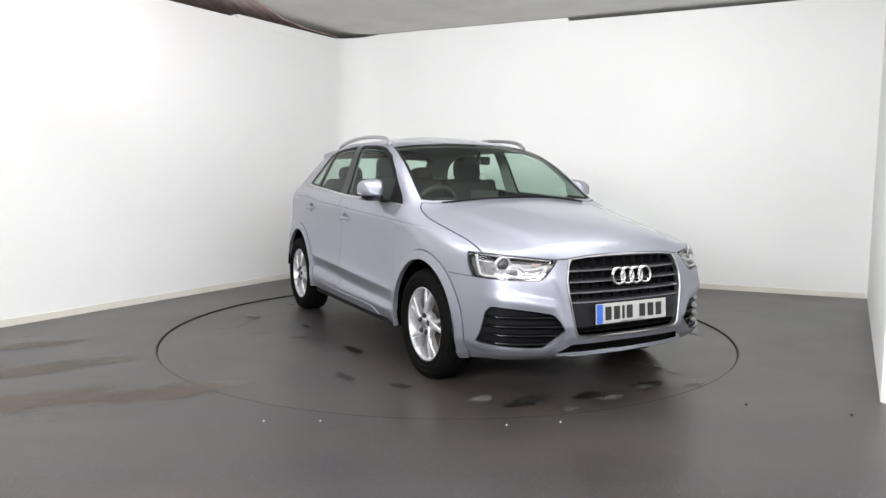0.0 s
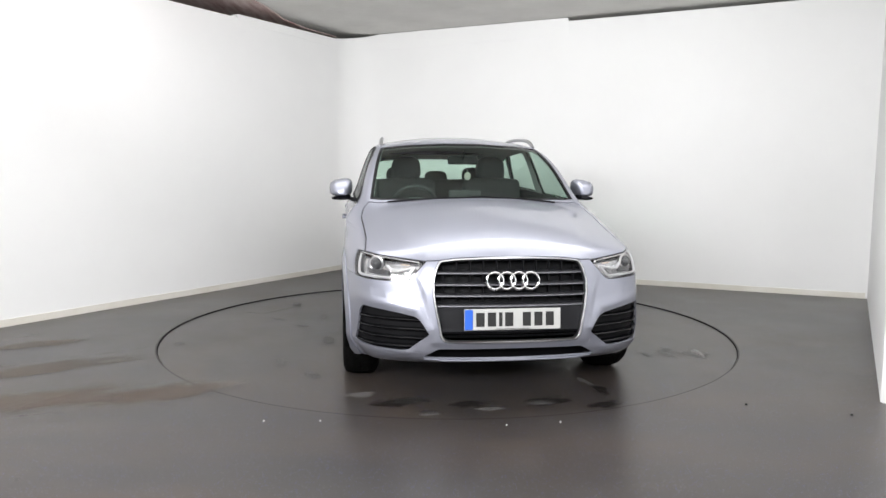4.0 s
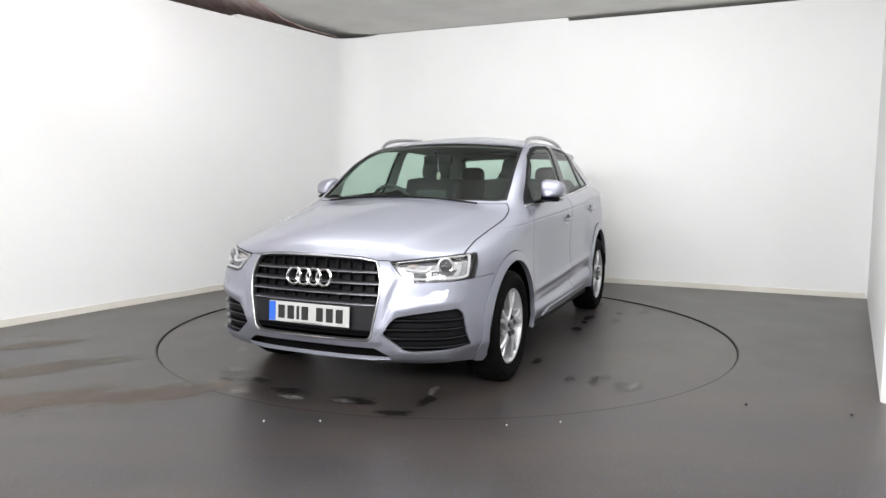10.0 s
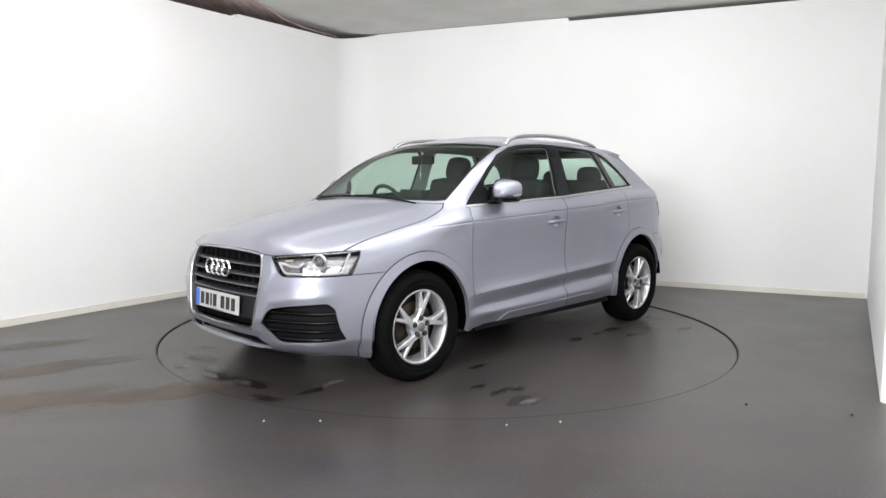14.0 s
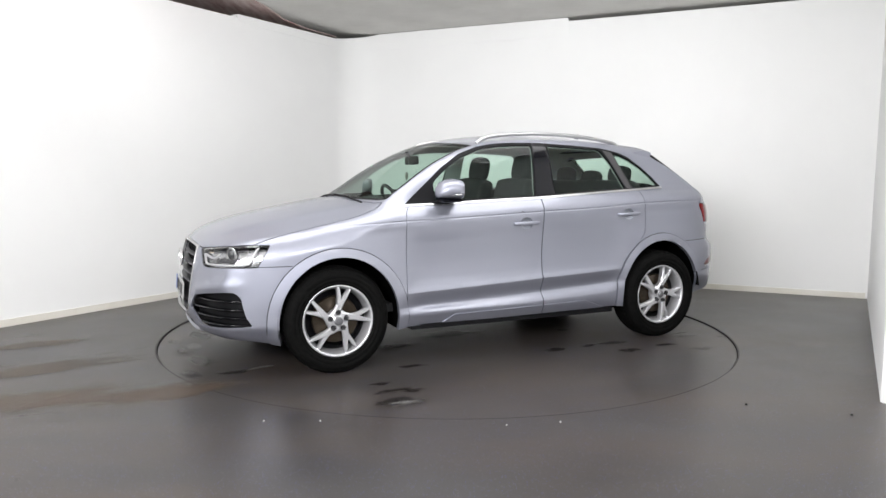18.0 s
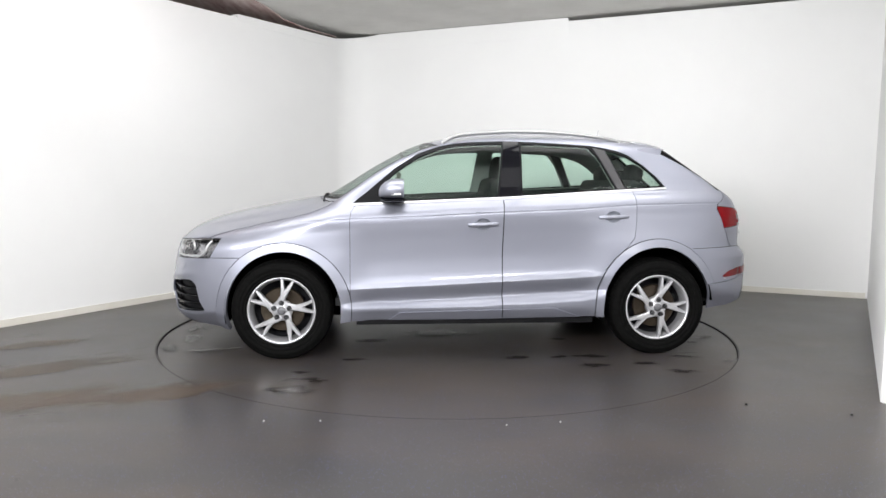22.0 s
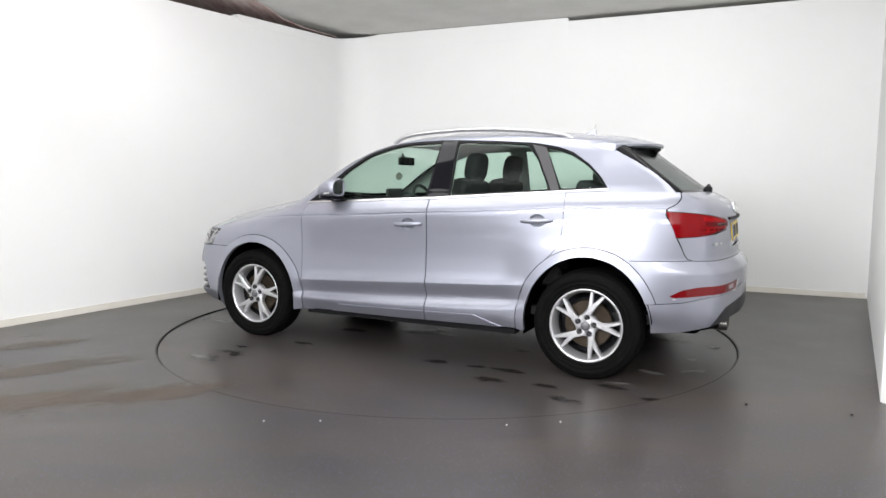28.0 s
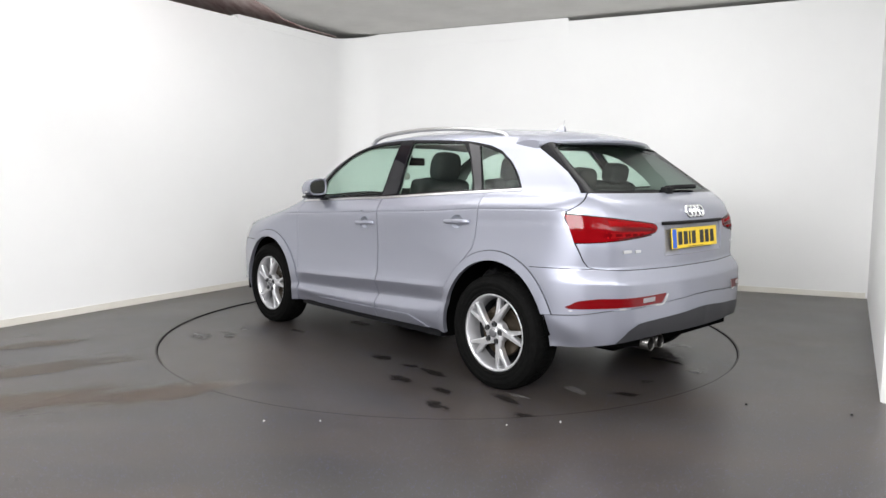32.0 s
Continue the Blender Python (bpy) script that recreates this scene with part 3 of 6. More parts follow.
def rounded(poly, r, steps=4):
    """The outline with its corners rounded."""
    out, n = [], len(poly)
    for i in range(n):
        p0, p1, p2 = Vector(poly[i - 1]), Vector(poly[i]), Vector(poly[(i + 1) % n])
        a, b = p0 - p1, p2 - p1
        k = min(r, a.length * 0.45, b.length * 0.45)
        s, e = p1 + a.normalized() * k, p1 + b.normalized() * k
        for j in range(steps + 1):
            t = j / steps
            out.append(tuple(s * (1 - t) ** 2 + p1 * 2 * t * (1 - t) + e * t * t))
    return out


def inset(poly, d):
    """The outline moved inwards by d."""
    area = sum(poly[i - 1][0] * poly[i][1] - poly[i][0] * poly[i - 1][1] for i in range(len(poly)))
    sign, out, n = (1 if area > 0 else -1), [], len(poly)
    for i in range(n):
        p0, p1, p2 = Vector(poly[i - 1]), Vector(poly[i]), Vector(poly[(i + 1) % n])
        a, b = (p1 - p0).normalized(), (p2 - p1).normalized()
        na, nb = Vector((-a.y, a.x)) * sign, Vector((-b.y, b.x)) * sign
        m = na + nb
        m = m / max(m.dot(na), 0.35)
        out.append(tuple(p1 + m * d))
    return out


def ring(ax, az, r, a0, a1, steps=28):
    return [(ax + r * math.cos(radians(a0 + (a1 - a0) * k / steps)), az + r * math.sin(radians(a0 + (a1 - a0) * k / steps))) for k in range(steps + 1)]


def oval(ax, az, rx, rz, a0, a1, steps=28):
    return [(ax + rx * math.cos(radians(a0 + (a1 - a0) * k / steps)), az + rz * math.sin(radians(a0 + (a1 - a0) * k / steps))) for k in range(steps + 1)]


# centre, half width and height of the opening, half width and height of the moulding
ARCHES = {"front_arch": (1.285, 0.383, 0.402, 0.452, 0.457), "rear_arch": (-1.295, 0.388, 0.424, 0.440, 0.479)}
FRONT_DOOR = [(0.842, 0.262), (0.842, 0.60), (0.842, 0.95), (0.835, 1.0), (0.80, 1.056), (0.492, 1.066), (0.142, 1.084), (-0.207, 1.098), (-0.203, 0.9), (-0.197, 0.7), (-0.199, 0.27)]
REAR_DOOR = [(-0.207, 1.098), (-0.71, 1.131), (-1.03, 1.149), (-1.135, 1.155), (-1.143, 1.05), (-1.138, 0.9), (-1.125, 0.82), (-1.06, 0.745), (-0.985, 0.68), (-0.92, 0.60), (-0.875, 0.50), (-0.855, 0.40), (-0.85, 0.275), (-0.199, 0.27), (-0.197, 0.7), (-0.203, 0.9)]
BELT = [(0.832, 1.052), (0.493, 1.066), (0.142, 1.084), (-0.207, 1.098), (-0.712, 1.131), (-1.037, 1.149), (-1.387, 1.17)]
DLO = BELT + [(-1.325, 1.25), (-1.246, 1.325), (-1.136, 1.4), (-1.042, 1.434), (-0.948, 1.452), (-0.861, 1.465), (-0.601, 1.481), (-0.348, 1.49), (-0.2, 1.492), (0.0, 1.485), (0.12, 1.474), (0.22, 1.455), (0.377, 1.4), (0.537, 1.297), (0.699, 1.16)]
FRONT_PANE = [(0.601, 1.078), (0.493, 1.082), (0.142, 1.1), (-0.165, 1.112), (-0.215, 1.472), (0.0, 1.466), (0.12, 1.455), (0.21, 1.436), (0.36, 1.382), (0.501, 1.29), (0.602, 1.2)]
REAR_PANE = [(-0.345, 1.12), (-0.712, 1.147), (-1.012, 1.163), (-0.912, 1.361), (-0.835, 1.451), (-0.601, 1.464), (-0.35, 1.473)]
QUARTER_PANE = [(-1.093, 1.167), (-1.357, 1.185), (-1.305, 1.255), (-1.23, 1.323), (-1.13, 1.384), (-1.031, 1.417), (-0.964, 1.43), (-0.994, 1.371)]
HOOD = [(1.10, -0.05), (1.10, 0.12), (1.06, 0.40), (0.985, 0.66), (0.95, 0.725), (0.985, 0.752), (1.03, 0.768), (1.14, 0.781), (1.22, 0.78), (1.40, 0.77), (1.60, 0.762), (1.80, 0.772), (1.985, 0.675), (2.085, 0.447), (2.085, 0.36), (2.11, 0.25), (2.12, 0.1), (2.12, -0.05)]
SCREEN = [(1.075, -0.05), (1.075, 0.12), (1.035, 0.40), (0.962, 0.65), (0.925, 0.715), (0.75, 0.692), (0.5, 0.655), (0.235, 0.612), (0.265, 0.46), (0.30, 0.30), (0.325, -0.05)]
HEADLIGHT = [(0.447, 0.790), (0.497, 0.735), (0.535, 0.692), (0.56, 0.680), (0.60, 0.678), (0.779, 0.684), (0.90, 0.690), (0.90, 0.822), (0.80, 0.822), (0.768, 0.821), (0.662, 0.812)]
GRILLE = [(-0.05, 0.804), (0.15, 0.803), (0.287, 0.798), (0.376, 0.787), (0.397, 0.750), (0.415, 0.681), (0.413, 0.61), (0.396, 0.51), (0.374, 0.395), (0.355, 0.374), (0.32, 0.370), (0.2, 0.369), (-0.05, 0.368)]
FOG = [(0.439, 0.405), (0.482, 0.475), (0.51, 0.500), (0.60, 0.518), (0.715, 0.534), (0.785, 0.540), (0.803, 0.506), (0.816, 0.384), (0.826, 0.332), (0.808, 0.325), (0.595, 0.314), (0.549, 0.320)]
INTAKE = [(-0.05, 0.330), (0.39, 0.327), (0.475, 0.277), (0.45, 0.268), (-0.05, 0.262)]
TAILGATE = [(-0.05, 1.53), (0.53, 1.53), (0.54, 1.407), (0.60, 1.28), (0.672, 1.172), (0.708, 1.146), (0.80, 1.057), (0.806, 1.02), (0.797, 0.885), (0.777, 0.796), (0.761, 0.762), (0.735, 0.750), (0.63, 0.746), (0.392, 0.745), (0.10, 0.746), (-0.05, 0.747)]
REAR_PANE_TAILGATE = [(-0.05, 1.150), (0.392, 1.150), (0.670, 1.151), (0.665, 1.160), (0.61, 1.28), (0.565, 1.405), (0.56, 1.49), (-0.05, 1.49)]
TAIL_LAMP = [(0.809, 1.045), (0.731, 1.035), (0.591, 1.015), (0.405, 0.992), (0.384, 0.982), (0.377, 0.962), (0.395, 0.942), (0.423, 0.933), (0.618, 0.908), (0.714, 0.892), (0.807, 0.884)]
REFLECTOR = [(0.381, 0.618), (0.415, 0.568), (0.665, 0.556), (0.831, 0.539), (0.841, 0.548), (0.811, 0.586), (0.752, 0.601)]
VALANCE = [(-0.05, 0.512), (0.1, 0.505), (0.29, 0.490), (0.512, 0.474), (0.577, 0.464), (0.628, 0.432), (0.677, 0.36), (0.74, 0.29), (0.76, 0.15), (-0.05, 0.15)]


HANDLES = [(-0.063, 0.919), (-0.975, 0.968)]


def cut_shell():
    s = Shell()
    anyside = lambda m, n: n[1] > 0.35 * abs(n[0]) and n[1] > 0
    frontside = lambda m, n: m[0] > 1.45
    rearside = lambda m, n: m[0] < -1.25 and n[0] < 0
    upward = lambda m, n: n[2] > 0 and m[2] > 0.6
    SIDE, TOP, FRONT = (0, 2), (0, 1), (1, 2)
    for level, x0, x1 in ((0.957, 1.6, -1.75), (0.9605, 1.6, -1.75), (0.9665, 1.6, -1.75), (0.970, 1.6, -1.75), (0.485, 0.84, -0.9), (0.492, 0.84, -0.9), (0.500, 0.84, -0.9), (0.342, 0.9, -0.9), (0.355, 0.9, -0.9), (0.389, 0.9, -0.9), (0.397, 0.9, -0.9)):
        s.paint(crease(level, x0, x1), SIDE, anyside, None, closed=False)
    s.paint(HOOD, TOP, upward, "gap")
    s.paint(inset(HOOD, 0.008), TOP, upward, "hood", over=("gap",))
    s.paint(SCREEN, TOP, lambda m, n: n[2] > 0 and m[2] > 1.0, "screen_frame")
    s.paint(inset(SCREEN, 0.020), TOP, lambda m, n: n[2] > 0 and m[2] > 1.0, "windscreen", over=("screen_frame",))
    for outline, name in ((FRONT_DOOR, "front_door"), (REAR_DOOR, "rear_door")):
        s.paint(outline, SIDE, anyside, "gap", over=("body_shell",))
        s.paint(inset(outline, 0.0035), SIDE, anyside, name, over=("gap",))
    s.paint([(0.62, 0.240), (0.50, 0.322), (-0.56, 0.343), (-0.79, 0.262), (-0.79, 0.24)], SIDE, anyside, "cladding", over=("front_door", "rear_door"))
    for hx, hz in HANDLES:
        s.paint([(hx + 0.052 * math.cos(a), hz + 0.041 * math.sin(a)) for a in np.linspace(0, 2 * math.pi, 25)[:-1]], SIDE, anyside, "none", over=("front_door", "rear_door"))
    s.paint(DLO, SIDE, anyside, "window_frame", over=("body_shell", "front_door", "rear_door", "gap"))
    s.paint([(x, z + 0.003) for x, z in BELT] + [(x, z - 0.010) for x, z in BELT[::-1]], SIDE, anyside, "belt_strip")
    for outline, name in ((FRONT_PANE, "front_window"), (REAR_PANE, "rear_window"), (QUARTER_PANE, "quarter_window")):
        s.paint(rounded(outline, 0.02), SIDE, anyside, name, over=("window_frame",))
    s.paint([(-0.18, 1.10), (-0.335, 1.108), (-0.335, 1.49), (-0.225, 1.49)], SIDE, anyside, "pillar_trim", over=("window_frame",))
    s.paint([(-1.030, 1.158), (-1.083, 1.161), (-0.990, 1.371), (-0.958, 1.432), (-0.868, 1.452), (-0.925, 1.361)], SIDE, anyside, "divider", over=("window_frame",))
    for name in ("front_arch", "rear_arch"):
        ax, rx, rz, ox, oz = ARCHES[name]
        outer = oval(ax, AXLE_Z, ox, oz, -10, 190, 36)
        hole = oval(ax, AXLE_Z, rx, rz, -60, 240, 44)
        s.paint(oval(ax, AXLE_Z, ox + 0.005, oz + 0.005, -10, 190, 36) + [(ax - 0.3, 0.0), (ax + 0.3, 0.0)], SIDE, lambda m, n: m[1] > 0.5, "gap")
        s.paint(outer + [(ax - 0.3, 0.0), (ax + 0.3, 0.0)], SIDE, lambda m, n: m[1] > 0.5, name)
        s.paint(hole, SIDE, lambda m, n: m[1] > 0.35, "none")
    s.paint([(0.30, 0.70), (0.30, 0.792), (0.46, 0.790), (0.50, 0.72)], FRONT, frontside, "body_shell", over=("hood", "gap"))
    s.paint([(0.30, 0.791), (0.30, 0.796), (0.45, 0.794), (0.45, 0.789)], FRONT, frontside, "gap", over=("hood", "body_shell"))
    s.paint(HEADLIGHT, FRONT, frontside, "lamp_gap", over=("body_shell",))
    s.paint(HEADLIGHT, FRONT, lambda m, n: m[0] > 1.72, "lamp_gap", over=("gap", "hood"))
    s.paint(inset(HEADLIGHT, 0.005), FRONT, frontside, "headlight", over=("lamp_gap",))
    s.paint([(1.40, 0.95), (1.695, 0.85), (1.709, 0.815), (1.731, 0.779), (1.787, 0.685), (1.795, 0.66), (1.40, 0.60)], SIDE, lambda m, n: m[1] > 0.6, "lamp_gap", over=("headlight",))
    s.paint([(1.40, 0.95), (1.69, 0.85), (1.704, 0.815), (1.726, 0.779), (1.782, 0.685), (1.79, 0.66), (1.40, 0.60)], SIDE, lambda m, n: m[1] > 0.6, "front_wing", over=("headlight", "lamp_gap"))
    s.paint(inset(GRILLE, -0.010), FRONT, frontside, "gap", over=("body_shell", "gap", "hood"))
    s.paint(GRILLE, FRONT, frontside, "none", over=("gap",))
    s.paint(rounded(FOG, 0.012), FRONT, frontside, "none", over=("body_shell",))
    s.paint(rounded(INTAKE, 0.012), FRONT, frontside, "none", over=("body_shell",))
    s.paint([(0.845, 0.2), (0.845, 1.12), (1.12, 1.12), (1.70, 0.87), (1.79, 0.69), (1.72, 0.690), (1.50, 0.694), (1.30, 0.60), (1.2, 0.2)], SIDE, anyside, "front_wing", over=("body_shell",))
    s.paint([(1.58, 0.696), (1.79, 0.692), (1.79, 0.688), (1.58, 0.691)], SIDE, anyside, "gap", over=("front_wing", "body_shell"))
    s.paint([(1.2, 0.20), (1.2, 0.694), (1.7, 0.690), (1.79, 0.80), (2.3, 0.80), (2.3, 0.1), (1.3, 0.1)], SIDE, lambda m, n: m[0] > 1.4, "front_bumper", over=("body_shell",))
    s.paint(TAILGATE, FRONT, rearside, "gap", over=("body_shell",))
    s.paint(inset(TAILGATE, 0.004), FRONT, rearside, "tailgate", over=("gap",))
    s.paint(REAR_PANE_TAILGATE, FRONT, rearside, "tailgate_frame", over=("tailgate",))
    s.paint([(-1.385, 1.415), (-1.525, 1.340), (-1.645, 1.267), (-1.735, 1.196), (-1.778, 1.152), (-2.0, 1.152), (-2.0, 1.45), (-1.385, 1.45)], SIDE, lambda m, n: m[1] > 0.5, "tailgate_frame", over=("body_shell", "tailgate", "gap"))
    s.paint(rounded([(-0.05, 1.168), (0.645, 1.167), (0.60, 1.28), (0.545, 1.43), (-0.05, 1.45)], 0.02), FRONT, rearside, "tailgate_window", over=("tailgate_frame",))
    s.paint(TAIL_LAMP, FRONT, rearside, "lamp_gap", over=("tailgate", "gap"))
    s.paint(inset(TAIL_LAMP, 0.006), FRONT, rearside, "tail_lamp", over=("lamp_gap",))
    s.paint(rounded([(-0.05, 0.982), (0.33, 0.982), (0.33, 0.81), (-0.05, 0.81)], 0.01), FRONT, rearside, "none", over=("tailgate",))
    s.paint(rounded(REFLECTOR, 0.01), FRONT, rearside, "reflector", over=("body_shell",))
    s.paint([(-0.05, 0.590), (0.11, 0.588), (0.45, 0.565), (0.70, 0.543), (0.86, 0.498), (0.86, 0.494), (0.70, 0.539), (0.45, 0.561), (0.11, 0.584), (-0.05, 0.586)], FRONT, rearside, "gap", over=("body_shell",))
    for level in (0.672, 0.683):
        s.paint([(-0.05, level), (0.9, level)], FRONT, rearside, None, closed=False)
    s.paint(VALANCE, FRONT, rearside, "valance", over=("body_shell",))
    s.paint([(-2.4, 0.1), (-1.5, 0.1), (-1.5, 0.744), (-1.9, 0.751), (-2.4, 0.754)], SIDE, lambda m, n: m[0] < -1.5, "rear_bumper", over=("body_shell",))
    s.paint([(-1.60, 0.1), (-1.60, 0.493), (-1.85, 0.512), (-1.85, 0.1)], SIDE, lambda m, n: m[1] > 0.5, "rear_bumper", over=("rear_arch", "gap"))
    s.paint([(-1.60, 0.488), (-1.60, 0.493), (-1.85, 0.512), (-1.85, 0.507)], SIDE, lambda m, n: m[1] > 0.5, "gap", over=("rear_bumper",))
    s.paint([(-1.55, 0.749), (-1.95, 0.757), (-1.95, 0.753), (-1.55, 0.745)], SIDE, anyside, "gap", over=("body_shell", "rear_bumper"))
    # the lower edge all along
    s.paint([(2.4, 0.245), (2.0, 0.235), (1.85, 0.232), (1.74, 0.215), (1.62, 0.205), (1.2, 0.20), (0.93, 0.25), (0.86, 0.258), (0.0, 0.264), (-0.86, 0.276), (-1.0, 0.276), (-1.5, 0.30), (-1.68, 0.318), (-1.85, 0.33), (-2.0, 0.36), (-2.1, 0.39), (-2.4, 0.41), (-2.4, 0.0), (2.4, 0.0)], SIDE, lambda m, n: True, "none")
    s.finish()
    return s


SHELL = cut_shell()
FLANGE = 0.012


def panel(region, name, material, parent, side=0, push=0.0, label="", flange=FLANGE):
    """The named region of the shell as one mesh. side: 1 left, -1 right, 0 both halves in one."""
    chosen = [i for i, n in enumerate(SHELL.name) if n == region]
    faces = [SHELL.f[i] for i in chosen]
    used = sorted({i for f in faces for i in f})
    at = {i: k for k, i in enumerate(used)}
    base = SHELL.p[used] + SHELL.n[used] * push
    norm = SHELL.n[used]
    tilt = None
    if "arch" in region:
        # the moulding stands out more towards the wheel
        ax, rx, rz, ox, oz = ARCHES[region]
        away = (SHELL.p[used] - np.array([ax, 0, AXLE_Z])) * np.array([1, 0, 1])
        r = np.hypot(away[:, 0] / ox, away[:, 2] / oz)
        away = away / np.maximum(np.linalg.norm(away, axis=1), 1e-6)[:, None]
        base = base + SHELL.n[used] * (np.clip((1 - r) / 0.13, 0, 1) * 0.010)[:, None]
        tilt = dict(zip(used, away))
    local = [[at[i] for i in f] for f in faces]
    count = {}
    for f in local:
        for a, b in zip(f, f[1:] + f[:1]):
            count[(a, b)] = 1
    rim = [(a, b) for (a, b) in count if (b, a) not in count and not (abs(base[a][1]) < 1e-6 and abs(base[b][1]) < 1e-6)]
    verts, normals, polys = [], [], []
    for sgn in ((1, -1) if side == 0 else (side,)):
        k0, flip = len(verts), sgn < 0
        mirror = np.array([1, sgn, 1])
        verts += (base * mirror).tolist()
        polys += [[k0 + i for i in (f[::-1] if flip else f)] for f in local]
        for i in chosen:
            c = SHELL.corner[i] * mirror
            if tilt is not None:
                c = c + np.array([tilt[k] for k in SHELL.f[i]]) * 0.13 * mirror
                c = c / np.linalg.norm(c, axis=1)[:, None]
            normals += (c[::-1] if flip else c).tolist()
        if flange:
            for a, b in rim:
                k = len(verts)
                pa, pb = base[a], base[b]
                qa, qb = pa - norm[a] * flange, pb - norm[b] * flange
                out = np.cross(pb - pa, norm[a])
                out = out / max(np.linalg.norm(out), 1e-9)
                verts += [(q * mirror).tolist() for q in (pa, pb, qb, qa)]
                normals += [(out * mirror).tolist()] * 4
                polys.append([k + 3, k + 2, k + 1, k] if not flip else [k, k + 1, k + 2, k + 3])
    me = bpy.data.meshes.new(name)
    me.from_pydata(verts, [], polys)
    for p in me.polygons:
        p.use_smooth = True
    me.normals_split_custom_set(normals)
    me.materials.append(material)
    ob = new(name, me)
    ob.parent = parent
    if label:
        tagged(ob, label)
    return ob

# ---- the car ----
BORDER = mat("black_glass_border", (0.004, 0.004, 0.005), 0.12)
BORDER.node_tree.nodes["Principled BSDF"].inputs["Specular IOR Level"].default_value = 0.06
CAPGREY = mat("cap_grey", (0.16, 0.16, 0.17), 0.35, 0.4)
DIVIDER = mat("grey_trim_plastic", (0.045, 0.043, 0.046), 0.5)
car = tagged(new("car"), "silver metallic five-door compact SUV parked on the turntable", "car")


def build_body():
    for region, name, material, push, label in (
        ("body_shell", "body_shell", PAINT, 0, "silver metallic roof and quarter panels"), ("hood", "hood", PAINT, 0, ""), ("front_bumper", "front_bumper", PAINT, 0, ""),
        ("screen_frame", "windscreen_surround", BLACK, -0.001, "black windscreen border"), ("windscreen", "windscreen", GLASS, -0.001, "clear green-tinted windscreen"),
        ("lamp_gap", "lamp_seal", GAP, -0.005, "dark seals round the lamps"), ("gap", "panel_gap", GAP, -0.007, "dark gaps between the panels"),
        ("tailgate", "tailgate", PAINT, 0, ""), ("tailgate_frame", "rear_window_border", BORDER, -0.001, "gloss black rear window border"), ("tailgate_window", "rear_window", GLASS, -0.002, "dark tinted rear window"),
        ("valance", "rear_valance", DARKGREY, 0.002, "dark grey plastic valance"), ("rear_bumper", "rear_bumper", PAINT, 0, "")):
        panel(region, name, material, car, 0, push, label)
    for side in (1, -1):
        for region, name, material, push, label in (
            ("front_door", "front_door", PAINT, 0, ""), ("rear_door", "rear_door", PAINT, 0, ""), ("front_wing", "front_wing", PAINT, 0, ""),
            ("window_frame", "window_frame", BLACK, -0.001, "black window surround"), ("pillar_trim", "pillar_trim", GLOSSBLACK, 0.001, "gloss black pillar trim"),
            ("divider", "window_divider", DIVIDER, 0.001, "grey plastic window divider"), ("belt_strip", "belt_strip", SATIN, 0.004, "bright aluminium belt strip"), ("front_window", "front_side_window", GLASS, -0.003, "green-tinted door glass"),
            ("rear_window", "rear_side_window", GLASS, -0.003, "green-tinted door glass"), ("quarter_window", "quarter_window", GLASS, -0.003, ""),
            ("front_arch", "front_arch_moulding", PAINT, 0.006, ""), ("rear_arch", "rear_arch_moulding", PAINT, 0.006, ""), ("cladding", "sill_cladding", PAINT, 0.007, ""),
            ("headlight", "headlight", CLEAR, 0, "clear headlight lens over a chrome reflector"), ("tail_lamp", "tail_lamp", TAILRED, 0.004, "red tail lamp"), ("reflector", "rear_reflector", RED, 0.002, "red bumper reflector")):
            panel(region, name, material, car, side, push, label, 0.03 if "arch" in name else FLANGE)


build_body()


BOLT = mat("bolt_steel", (0.07, 0.07, 0.075), 0.35, 0.7)


def blade(bm, line, turn):
    """A tapering spoke with a flat face and sloping flanks along points (x, z), half width, height."""
    rows = []
    for k, ((x, z), half, y) in enumerate(line):
        (xa, za), (xb, zb) = line[max(k - 1, 0)][0], line[min(k + 1, len(line) - 1)][0]
        d = math.hypot(xb - xa, zb - za)
        nx, nz = (zb - za) / d, -(xb - xa) / d
        rows.append([bm.verts.new(turn @ Vector((x + nx * half * q, y - drop, z + nz * half * q))) for q, drop in ((-1, 0.009), (-0.62, 0.0), (0.62, 0.0), (1, 0.009), (0.75, 0.045), (-0.75, 0.045))])
    for a, b in zip(rows, rows[1:]):
        for i in range(6):
            bm.faces.new((a[i], a[(i + 1) % 6], b[(i + 1) % 6], b[i]))
    bm.faces.new(rows[0])
    bm.faces.new(rows[-1][::-1])


